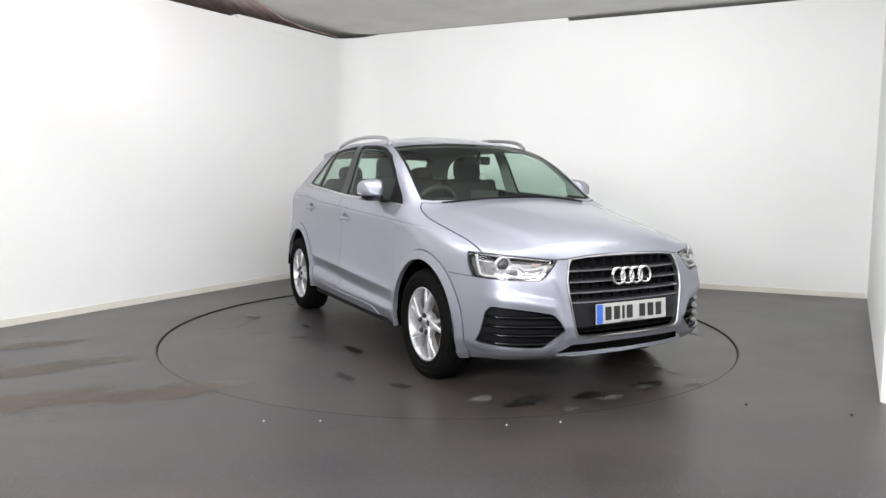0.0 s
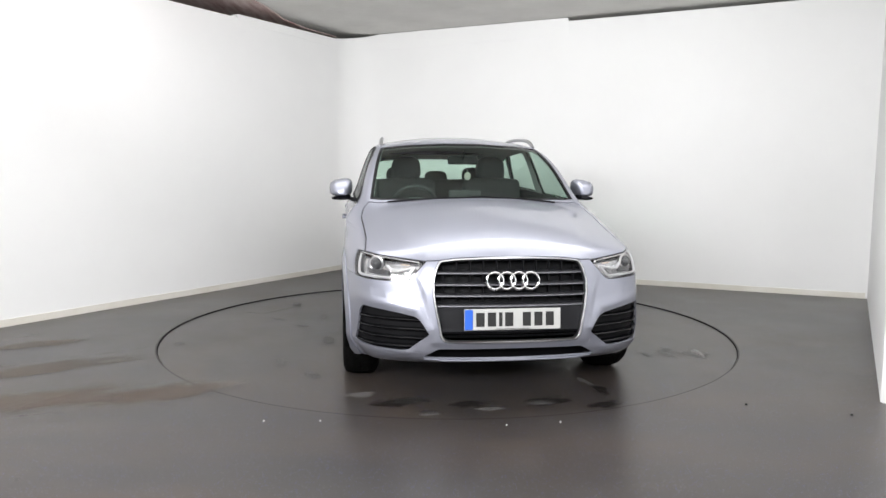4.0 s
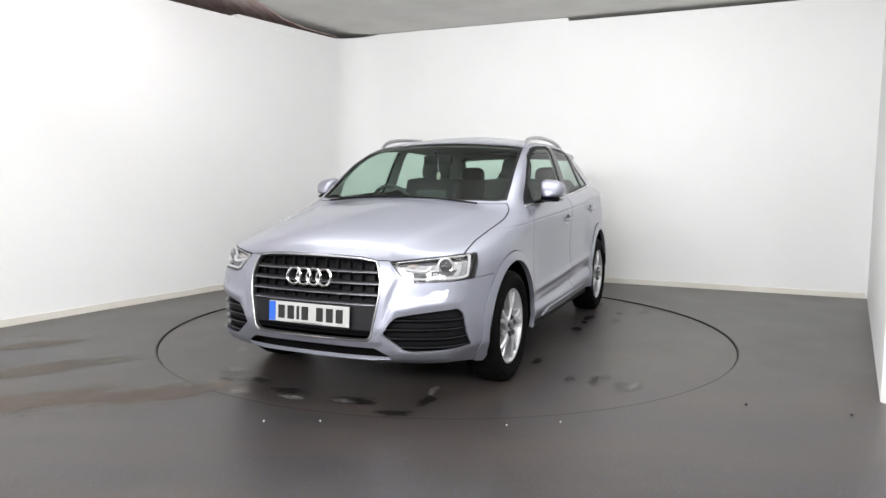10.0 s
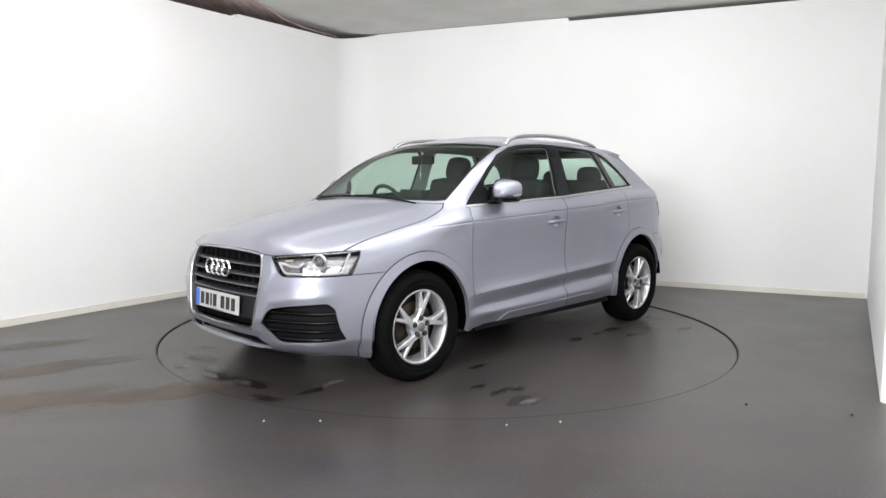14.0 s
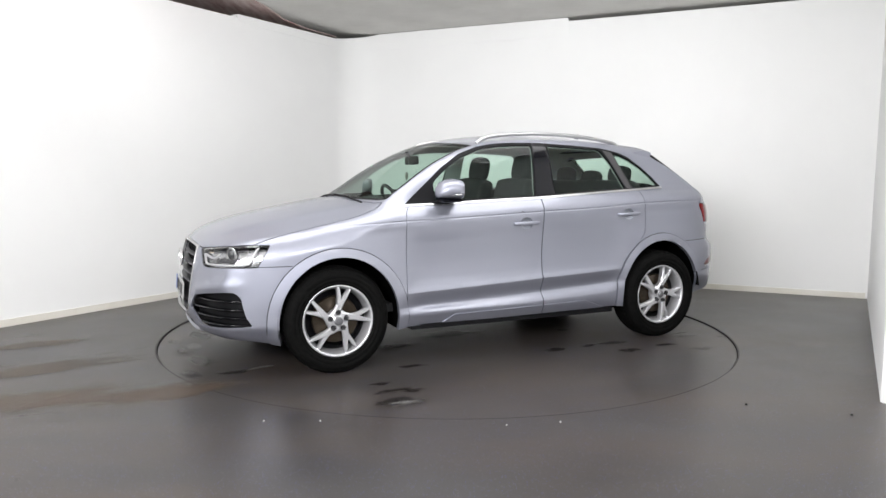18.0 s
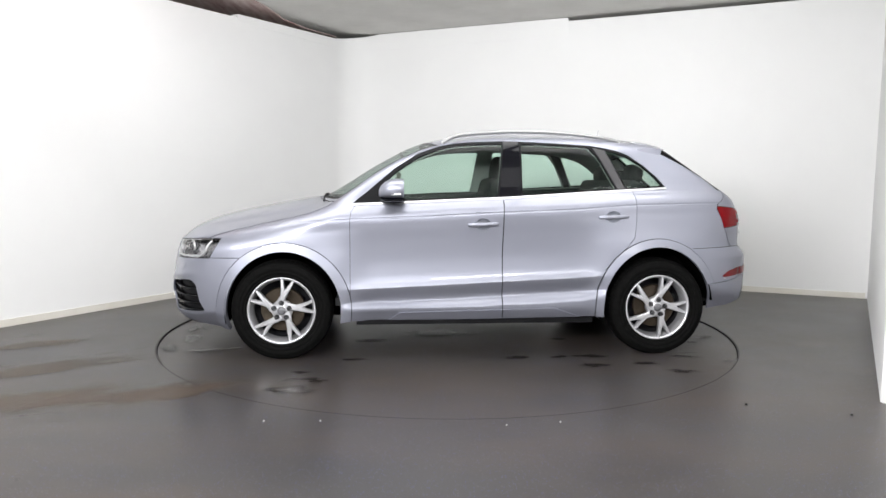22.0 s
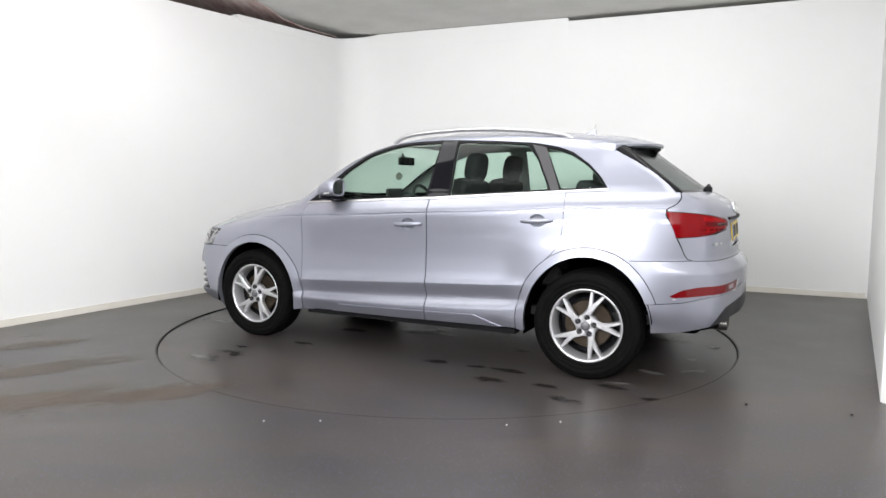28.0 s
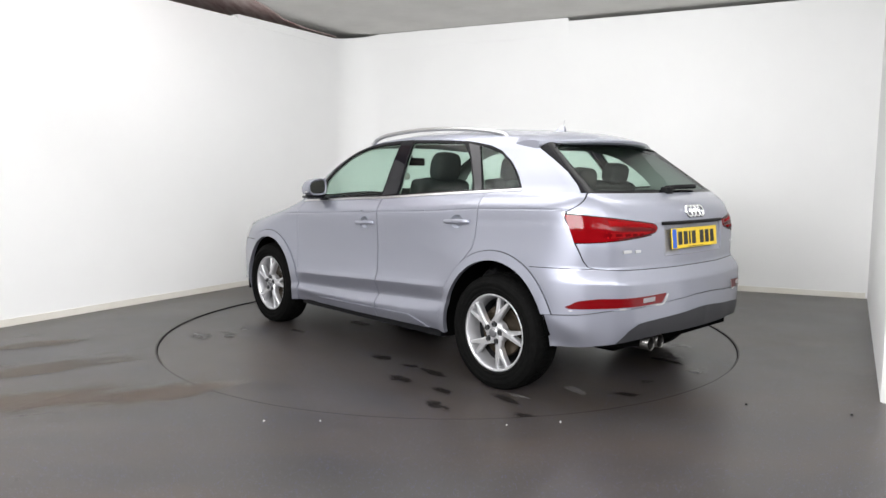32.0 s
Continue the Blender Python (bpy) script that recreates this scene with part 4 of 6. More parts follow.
def build_wheel(x, side, spin):
    m = pose(x, side * 0.79, AXLE_Z, 0, 0, 0 if side > 0 else 180)
    bm = bmesh.new()
    lathe(bm, [(0.196, 0.0), (0.199, 0.03), (0.203, 0.055), (0.211, 0.075), (0.214, 0.086), (0.221, 0.092), (0.229, 0.091), (0.231, 0.082), (0.222, 0.06)], 64)
    bmesh.ops.recalc_face_normals(bm, faces=bm.faces)
    wheel = part("wheel", bm, ALLOY, car, "silver twin-spoke alloy wheel", True)
    wheel.matrix_local = m
    bm = bmesh.new()
    lathe(bm, [(0.197, 0.0), (0.196, -0.06), (0.215, -0.09), (0.05, -0.09)], 48)
    bmesh.ops.recalc_face_normals(bm, faces=bm.faces)
    part("barrel", bm, DARKGREY, wheel, "dark inside of the rim", True)
    bm = bmesh.new()
    lathe(bm, [(0.225, 0.086), (0.235, 0.099), (0.243, 0.102), (0.245, 0.100), (0.250, 0.1005), (0.253, 0.105), (0.268, 0.108), (0.271, 0.106), (0.276, 0.106), (0.279, 0.109), (0.295, 0.107), (0.303, 0.1045), (0.305, 0.102), (0.309, 0.101), (0.318, 0.098), (0.332, 0.082), (0.337, 0.06), (0.339, 0.0), (0.337, -0.06), (0.330, -0.09), (0.29, -0.11), (0.225, -0.09)], 96)
    bmesh.ops.recalc_face_normals(bm, faces=bm.faces)
    tyre = part("tyre", bm, RUBBER, wheel, "black road tyre", True)
    bm = bmesh.new()
    for k in range(64):
        a0, a1 = 2 * math.pi * k / 64, 2 * math.pi * (k + 0.72) / 64
        for y0, y1, skew in ((0.093, 0.050, 0.02), (0.043, 0.008, 0.0), (-0.002, -0.045, 0.0), (-0.052, -0.088, -0.02)):
            rows = []
            for y, edge in ((y0, 1), (y1, 0)):
                r0, r1 = (0.322, 0.3255) if abs(y) > 0.08 else (0.334, 0.3415)
                rows.append([bm.verts.new((r * math.cos(a + skew * edge), y, r * math.sin(a + skew * edge))) for a, r in ((a0, r0), (a0, r1), (a1, r1), (a1, r0))])
            p, q = rows
            for i in range(3):
                bm.faces.new((p[i], p[i + 1], q[i + 1], q[i]))
            bm.faces.new(p)
            bm.faces.new(q[::-1])
    bmesh.ops.recalc_face_normals(bm, faces=bm.faces)
    part("tread", bm, RUBBER, tyre, "blocked rubber tread")
    bm = bmesh.new()
    lathe(bm, [(0.001, 0.02), (0.145, 0.02), (0.150, 0.015), (0.150, -0.01), (0.001, -0.01)], 48)
    bmesh.ops.recalc_face_normals(bm, faces=bm.faces)
    part("brake_disc", bm, DISC, wheel, "brown-tinged steel brake disc")
    for k in range(5):
        turn = Matrix.Rotation(-radians(spin + 72 * k), 4, "Y")
        bm = bmesh.new()
        # a swept main blade and a branch that leaves it, both to the rim; x along, z out
        blade(bm, [((0.022, 0.030), 0.024, 0.088), ((0.006, 0.062), 0.0235, 0.091), ((-0.014, 0.100), 0.020, 0.0925), ((-0.047, 0.150), 0.0145, 0.0905), ((-0.084, 0.206), 0.0095, 0.085)], turn)
        blade(bm, [((-0.002, 0.055), 0.018, 0.086), ((-0.008, 0.095), 0.0165, 0.0895), ((-0.009, 0.150), 0.0135, 0.089), ((-0.003, 0.221), 0.0095, 0.084)], turn)
        bmesh.ops.recalc_face_normals(bm, faces=bm.faces)
        part("spoke", bm, ALLOY, wheel)
        bm = bmesh.new()
        lathe(bm, [(0.001, 0.100), (0.005, 0.100), (0.006, 0.103), (0.0095, 0.103), (0.0115, 0.099), (0.0125, 0.075)], 12, m=turn @ Matrix.Translation((0, 0, 0.054)))
        bmesh.ops.recalc_face_normals(bm, faces=bm.faces)
        bolt = part("wheel_bolt", bm, BOLT, wheel, "dark steel wheel bolt")
        bm = bmesh.new()
        lathe(bm, [(0.0135, 0.0945), (0.0165, 0.0945), (0.0175, 0.09), (0.0175, 0.08)], 16, m=turn @ Matrix.Translation((0, 0, 0.054)))
        bmesh.ops.recalc_face_normals(bm, faces=bm.faces)
        part("bolt_seat", bm, GAP, bolt, "dark ring round the bolt")
    bm = bmesh.new()
    lathe(bm, [(0.001, 0.096), (0.022, 0.095), (0.028, 0.09), (0.034, 0.086), (0.066, 0.080), (0.072, 0.06), (0.07, 0.03)], 40)
    bmesh.ops.recalc_face_normals(bm, faces=bm.faces)
    hub = part("hub", bm, ALLOY, wheel, "silver hub", True)
    bm = bmesh.new()
    lathe(bm, [(0.001, 0.1015), (0.020, 0.101), (0.0265, 0.098), (0.028, 0.088)], 32)
    bmesh.ops.recalc_face_normals(bm, faces=bm.faces)
    part("centre_cap", bm, CAPGREY, hub, "round grey centre cap", True)
    return wheel


for wx in (WHEELBASE, -WHEELBASE):
    for ws in (1, -1):
        build_wheel(wx, ws, 0 if wx > 0 else 8)


def build_underside():
    bm = bmesh.new()
    prism(bm, [(0.80, -0.82), (0.80, 0.82), (-0.80, 0.82), (-0.80, -0.82)][::-1], 0.245, 0.34)
    prism(bm, [(-0.86, 0.53), (-1.72, 0.53), (-1.74, 0.70), (-1.92, 0.68), (-2.03, 0.50), (-2.03, -0.50), (-1.92, -0.68), (-1.74, -0.70), (-1.72, -0.53), (-0.86, -0.53)][::-1], 0.325, 0.40)
    prism(bm, [(0.85, -0.53), (0.85, 0.53), (1.72, 0.53), (1.74, 0.6), (1.98, 0.55), (1.98, -0.55), (1.74, -0.6), (1.72, -0.53)], 0.235, 0.33)
    bmesh.ops.recalc_face_normals(bm, faces=bm.faces)
    part("underbody", bm, PITCH, car, "black underbody")
    for key in ("front_arch", "rear_arch"):
        ax, rx, rz = ARCHES[key][:3]
        arch = (ax, AXLE_Z, rx + 0.012, rz + 0.012)
        for side in (1, -1):
            bm = bmesh.new()
            pts = oval(*arch, *((-12, 192) if key == "front_arch" else (-12, 174)), 28)
            rows = [[bm.verts.new((x, side * y, z)) for x, z in pts] for y in (0.885, 0.55)]
            for i in range(len(pts) - 1):
                bm.faces.new((rows[0][i], rows[0][i + 1], rows[1][i + 1], rows[1][i]))
            bm.faces.new(rows[1])
            part("wheel_arch_liner", bm, PITCH, car, "black wheel arch liner")


build_underside()

# ---- the car's outer parts ----


def first_hit(along, f):
    """Where f first falls below zero, between two samples."""
    k = int(np.argmax(f < 0))
    if k == 0:
        return float(along[0])
    t = f[k - 1] / (f[k - 1] - f[k])
    return float(along[k - 1] + t * (along[k] - along[k - 1]))


def surface_x(y, z, front=True):
    """Where the nose or the stern stands at y, z."""
    xs = np.linspace(2.3, 1.2, 500) if front else np.linspace(-2.3, -1.2, 500)
    return first_hit(xs, body(xs, np.full(500, y), np.full(500, z)))


def surface_y(x, z):
    ys = np.linspace(1.1, 0.2, 500)
    return first_hit(ys, body(np.full(500, x), ys, np.full(500, z)))


def surface_z(x, y):
    zs = np.linspace(1.7, 0.4, 600)
    return first_hit(zs, body(np.full(600, x), np.full(600, y), zs))


def smooth_part(name, bm, material, parent, label=""):
    bmesh.ops.recalc_face_normals(bm, faces=bm.faces)
    ob = part(name, bm, material, parent, label, True)
    ob.data.set_sharp_from_angle(angle=radians(35))
    return ob


def skin(bm, rows):
    """A sheet over rows of points."""
    made = [[bm.verts.new(p) for p in r] for r in rows]
    for a, b in zip(made, made[1:]):
        for i in range(len(a) - 1):
            bm.faces.new((a[i], a[i + 1], b[i + 1], b[i]))
    return made


def hoop(bm, centre, across, up, r, tube, steps=28, sides=8):
    """A ring round centre in the plane of across and up."""
    c, u, v = Vector(centre), Vector(across).normalized(), Vector(up).normalized()
    w = u.cross(v)
    rings = []
    for k in range(steps):
        a = 2 * math.pi * k / steps
        d = u * math.cos(a) + v * math.sin(a)
        rings.append([bm.verts.new(c + d * (r + tube * math.cos(2 * math.pi * j / sides)) + w * tube * math.sin(2 * math.pi * j / sides)) for j in range(sides)])
    for k in range(steps):
        p, q = rings[k], rings[(k + 1) % steps]
        for j in range(sides):
            bm.faces.new((p[j], p[(j + 1) % sides], q[(j + 1) % sides], q[j]))


def build_grille():
    bm = bmesh.new()
    rows = []
    for z in np.linspace(0.37, 0.80, 10):
        rows.append([(NOSE(z) - 0.085 - NOSE_PLAN(abs(y)) * 0.9, y, z) for y in np.linspace(-0.43, 0.43, 15)])
    skin(bm, rows)
    part("grille_backing", bm, BLACK, car, "black grille mesh behind the bars")

    def half_width(z):
        pts = sorted((b, a) for a, b in GRILLE if a > 0)
        return float(np.interp(z, [p[0] for p in pts], [p[1] for p in pts]))

    for z in (0.727, 0.667, 0.609, 0.556):
        w = half_width(z) - 0.002
        bm = bmesh.new()
        rows = []
        thick = 0.009
        for y in np.linspace(-w, w, 21):
            x = float(NOSE(z) - NOSE_PLAN(abs(y))) - 0.016
            rows.append([(x - 0.045, y, z - thick), (x - 0.004, y, z - thick), (x, y, z - thick * 0.6), (x - 0.003, y, z + thick * 0.5), (x - 0.012, y, z + thick * 0.9), (x - 0.045, y, z + thick), (x - 0.045, y, z - thick)])
        skin(bm, rows)
        bmesh.ops.holes_fill(bm, edges=bm.edges)
        bar = smooth_part("grille_bar", bm, SATINDARK, car, "dark satin grille bar")
        bm = bmesh.new()
        sweep(bm, [(float(NOSE(z) - NOSE_PLAN(abs(y))) - 0.0155, y, z - thick * 0.3) for y in np.linspace(-w, w, 21)], (0.0022, 0.0030), 6)
        smooth_part("bar_lip", bm, LIP, bar, "thin bright lip of the bar")
    for y in np.linspace(-0.36, 0.36, 11):
        bm = bmesh.new()
        hi = 0.79 if abs(y) < 0.34 else 0.76
        box(bm, 0, 0.03, -0.003, 0.003, 0.57, hi, 0.001, Matrix.Translation((float(NOSE(0.68) - NOSE_PLAN(abs(y))) - 0.075, y, 0)))
        part("grille_fin", bm, BLACK, car)
    loop = [p for p in rounded(GRILLE, 0.012, 3) if p[0] > -0.001]
    loop = [(0.0, 0.8045)] + loop + [(0.0, 0.368)]
    ringpts = [(y, z) for y, z in loop] + [(-y, z) for y, z in loop[::-1][1:-1]]
    dense = []
    for (y0, z0), (y1, z1) in zip(ringpts, ringpts[1:] + ringpts[:1]):
        n = max(1, int(math.hypot(y1 - y0, z1 - z0) / 0.03))
        dense += [(y0 + (y1 - y0) * k / n, z0 + (z1 - z0) * k / n) for k in range(n)]
    bm = bmesh.new()
    rows = []
    for k, (y, z) in enumerate(dense + dense[:1]):
        x = float(NOSE(min(z, 0.79)) - NOSE_PLAN(abs(y))) + 0.002
        my, mz = -y, 0.58 - z
        ln = math.hypot(my, mz)
        my, mz = my / ln, mz / ln
        rows.append([(x - 0.03, y + my * 0.004, z + mz * 0.004), (x + 0.004, y + my * 0.003, z + mz * 0.003), (x + 0.008, y - my * 0.001, z - mz * 0.001), (x + 0.006, y - my * 0.007, z - mz * 0.007), (x - 0.012, y - my * 0.009, z - mz * 0.009)])
    skin(bm, rows)
    bmesh.ops.remove_doubles(bm, verts=bm.verts, dist=0.0003)
    smooth_part("grille_frame", bm, SATIN, car, "bright satin chrome grille surround")
    # plate carrier panel
    bm = bmesh.new()
    rows = []
    for z in np.linspace(0.418, 0.548, 6):
        w = half_width(z) - 0.002
        rows.append([(float(NOSE(z) - NOSE_PLAN(abs(y))) - 0.022, y, z) for y in np.linspace(-w, w, 15)])
    skin(bm, rows)
    bmesh.ops.solidify(bm, geom=bm.faces[:], thickness=0.012)
    smooth_part("plate_carrier", bm, DARKGREY, car, "matt dark grey panel behind the number plate")
    for z in (0.39, 0.408):
        w = half_width(z) - 0.004
        bm = bmesh.new()
        sweep(bm, [(float(NOSE(z) - NOSE_PLAN(abs(y))) - 0.04, y, z) for y in np.linspace(-w, w, 15)], (0.015, 0.0035), 6)
        smooth_part("lower_grille_bar", bm, BLACK, car)


def build_rings(x, z, r, gap, lean, material, facing, parent_name):
    """Four linked rings as plain hoops."""
    first = None
    for k in range(4):
        y = (k - 1.5) * gap
        bm = bmesh.new()
        hoop(bm, (x, y, z), (0, 1, 0), (-lean * facing, 0, 1), r, 0.0078)
        smooth_part("badge_ring", bm, CHROME, car, "chrome badge ring")


def build_plate(x, z0, z1, lean, material, facing, name):
    """Plates carry plain bars in place of letters."""
    bm = bmesh.new()
    box(bm, -0.004, 0.004, -0.26, 0.26, -(z1 - z0) / 2, (z1 - z0) / 2, 0.003)
    ob = part(name, bm, material, car, "flat number plate with dark bars and a blue end band")
    ob.matrix_local = pose(x, 0, (z0 + z1) / 2, 0, lean, 0)
    s = facing
    bm = bmesh.new()
    box(bm, 0.0042 * s, 0.0055 * s, -0.258 * s, -0.215 * s, -0.053, 0.053)
    bmesh.ops.recalc_face_normals(bm, faces=bm.faces)
    part("plate_band", bm, BLUE, ob, "blue end band")
    for y in (-0.175, -0.113, -0.066, -0.02, 0.075, 0.138, 0.2):
        w = 0.022 if y not in (-0.066,) else 0.009
        bm = bmesh.new()
        box(bm, 0.0042 * s, 0.0055 * s, y * s - w, y * s + w, -0.037, 0.037)
        bmesh.ops.recalc_face_normals(bm, faces=bm.faces)
        part("plate_bar", bm, INK, ob)
    bm = bmesh.new()
    box(bm, 0.0042 * s, 0.005 * s, -0.09, 0.09, -0.052, -0.049)
    bmesh.ops.recalc_face_normals(bm, faces=bm.faces)
    part("plate_line", bm, INK, ob)


BARBLACK = mat("satin_black_plastic", (0.004, 0.004, 0.005), 0.16)
BARBLACK.node_tree.nodes["Principled BSDF"].inputs["Specular IOR Level"].default_value = 0.28
LIP = mat("bar_lip_metal", (0.20, 0.20, 0.22), 0.38, 0.6)
SATINDARK = mat("satin_grey_metal", (0.035, 0.035, 0.040), 0.4, 0.3)
build_grille()
build_rings(2.152, 0.692, 0.044, 0.0645, 0.12, CHROME, 1, "front")
build_plate(2.163, 0.433, 0.545, -3.5, WHITE, 1, "front_number_plate")


def build_fog(side):
    bm = bmesh.new()
    outline = inset(FOG, -0.01)
    rows = []
    for z in np.linspace(0.30, 0.57, 7):
        rows.append([(surface_x(y, z) - 0.055, side * y, z) for y in np.linspace(0.42, 0.84, 10)])
    skin(bm, rows)
    smooth_part("fog_backing", bm, BLACK, car, "black backing of the side intake")
    zs = (0.480, 0.430, 0.382, 0.336)
    for z in zs:
        # where the bar meets the edges of the opening
        inner = float(np.interp(z, [0.314, 0.320, 0.405, 0.475, 0.500, 0.54], [0.595, 0.549, 0.439, 0.482, 0.51, 0.785]))
        outer = float(np.interp(z, [0.325, 0.332, 0.506, 0.54], [0.808, 0.826, 0.803, 0.785]))
        bm = bmesh.new()
        rows = []
        for y in np.linspace(inner - 0.005, outer - 0.004, 14):
            x = surface_x(y, z) - 0.012
            rows.append([(x - 0.04, side * y, z - 0.007), (x - 0.003, side * y, z - 0.006), (x, side * y, z - 0.001), (x - 0.003, side * y, z + 0.004), (x - 0.04, side * y, z + 0.007), (x - 0.04, side * y, z - 0.007)])
        skin(bm, rows)
        smooth_part("intake_bar", bm, BARBLACK, car, "black intake bar")


def build_headlight(side):
    lens = [o for o in car.children if o.name.startswith("headlight")][0 if side > 0 else 1]

    def at(y, z, deep):
        x = surface_x(y, z)
        g = gradient(np.array([[x, y, z]]))[0]
        g = g / np.linalg.norm(g)
        return (x - deep * g[0], side * (y - deep * g[1]), z - deep * g[2] * 0.3)

    panel("headlight", "headlight_housing", LAMPGREY, lens, side, -0.040, "silver-grey lamp housing behind the lens", 0)

    def spot(u, v, deep):
        """A place in the lamp: u from its inner to its outer end, v from its lower to its upper edge."""
        y = 0.6
        for _ in range(5):
            z = 0.686 + v * (0.104 + 0.1 * (y - 0.447))
            inner = float(np.interp(z, [0.680, 0.692, 0.735, 0.79], [0.56, 0.535, 0.497, 0.447]))
            outer = surface_y(float(np.interp(z, [0.685, 0.779, 0.815], [1.785, 1.729, 1.707])), z)
            y = inner + u * (outer - inner)
        return at(y, z, deep)

    def sheet(name, u0, u1, v0, v1, deep, material, label, slant=0.0, thick=0.005):
        bm = bmesh.new()
        skin(bm, [[spot(u + slant * (v - v0), v, deep) for u in np.linspace(u0, u1, 8)] for v in np.linspace(v0, v1, 4)])
        bmesh.ops.solidify(bm, geom=bm.faces[:], thickness=thick)
        return smooth_part(name, bm, material, lens, label)

    def strip(name, line, deep, radius, material, label):
        bm = bmesh.new()
        pts = []
        for (u0, v0), (u1, v1) in zip(line, line[1:]):
            pts += [spot(u0 + (u1 - u0) * k / 6, v0 + (v1 - v0) * k / 6, deep) for k in range(6)]
        sweep(bm, pts + [spot(*line[-1], deep)], radius, 8)
        smooth_part(name, bm, material, lens, label)

    strip("light_guide", [(0.10, 0.62), (0.12, 0.16), (0.16, 0.10), (0.50, 0.09), (0.90, 0.10), (0.94, 0.16), (0.945, 0.86)], 0.010, (0.007, 0.007), HEADREFLECTOR, "white light guide along the lower and outer edge")
    strip("lamp_frame", [(0.07, 0.80), (0.10, 0.90), (0.5, 0.93), (0.94, 0.93)], 0.010, (0.004, 0.003), CHROME, "thin chrome upper frame of the lamp")
    strip("lamp_arm", [(0.10, 0.60), (0.30, 0.42), (0.42, 0.40), (0.52, 0.58)], 0.016, (0.009, 0.008), HEADREFLECTOR, "silver arm between the chambers")
    sheet("chamber_mask", 0.46, 0.80, 0.20, 0.40, 0.024, CAPGREY, "dark grey mask under the projector", 0.25)
    sheet("amber_strip", 0.20, 0.34, 0.66, 0.74, 0.020, AMBER, "pale amber strip")
    crystal = sheet("indicator", 0.20, 0.42, 0.17, 0.34, 0.020, WHITE, "ribbed clear indicator lens")
    for k in range(7):
        bm = bmesh.new()
        u = 0.215 + 0.032 * k
        sweep(bm, [spot(u, 0.17, 0.017), spot(u, 0.34, 0.017)], 0.0022, 5)
        part("rib", bm, CAPGREY, crystal)
    # projector
    bm = bmesh.new()
    cx, cy, cz = spot(0.72, 0.60, 0.030)
    out = Vector((1, 0.55 * side, 0)).normalized()
    hoop(bm, (cx, cy, cz), (-out.y, out.x, 0), (0, 0, 1), 0.038, 0.0070, 32)
    smooth_part("projector_ring", bm, SATIN, lens, "satin chrome ring round the projector")
    bm = bmesh.new()
    bmesh.ops.create_uvsphere(bm, u_segments=20, v_segments=12, radius=0.033)
    bmesh.ops.transform(bm, matrix=Matrix.Translation((cx - 0.010, cy, cz)), verts=bm.verts)
    smooth_part("projector_lens", bm, LENSGREY, lens, "dark glass projector lens")


def build_nose_details(side):
    # headlamp washer flap
    bm = bmesh.new()
    pts = rounded([(0.660, 0.592), (0.678, 0.636), (0.750, 0.646), (0.740, 0.600)], 0.008, 3)
    vs = [bm.verts.new((surface_x(y, z) + 0.0025, side * y, z)) for y, z in pts]
    bm.faces.new(vs)
    bmesh.ops.solidify(bm, geom=bm.faces[:], thickness=0.006)
    smooth_part("washer_flap", bm, PAINT, car, "silver headlamp washer flap")

for side in (1, -1):
    build_fog(side)
    build_headlight(side)
    build_nose_details(side)

bm = bmesh.new()
skin(bm, [[(float(NOSE(z)) - 0.07 - float(NOSE_PLAN(abs(y))), y, z) for y in np.linspace(-0.5, 0.5, 9)] for z in (0.25, 0.30, 0.345)])
smooth_part("intake_backing", bm, BLACK, car, "black lower intake")
bm = bmesh.new()
sweep(bm, [(surface_x(abs(y), 0.256) + 0.002, y, 0.256 + 0.006 * (abs(y) > 0.4)) for y in np.linspace(-0.46, 0.46, 21)], (0.012, 0.007), 8)
smooth_part("front_lip", bm, PAINT, car, "bright skid strip under the nose")


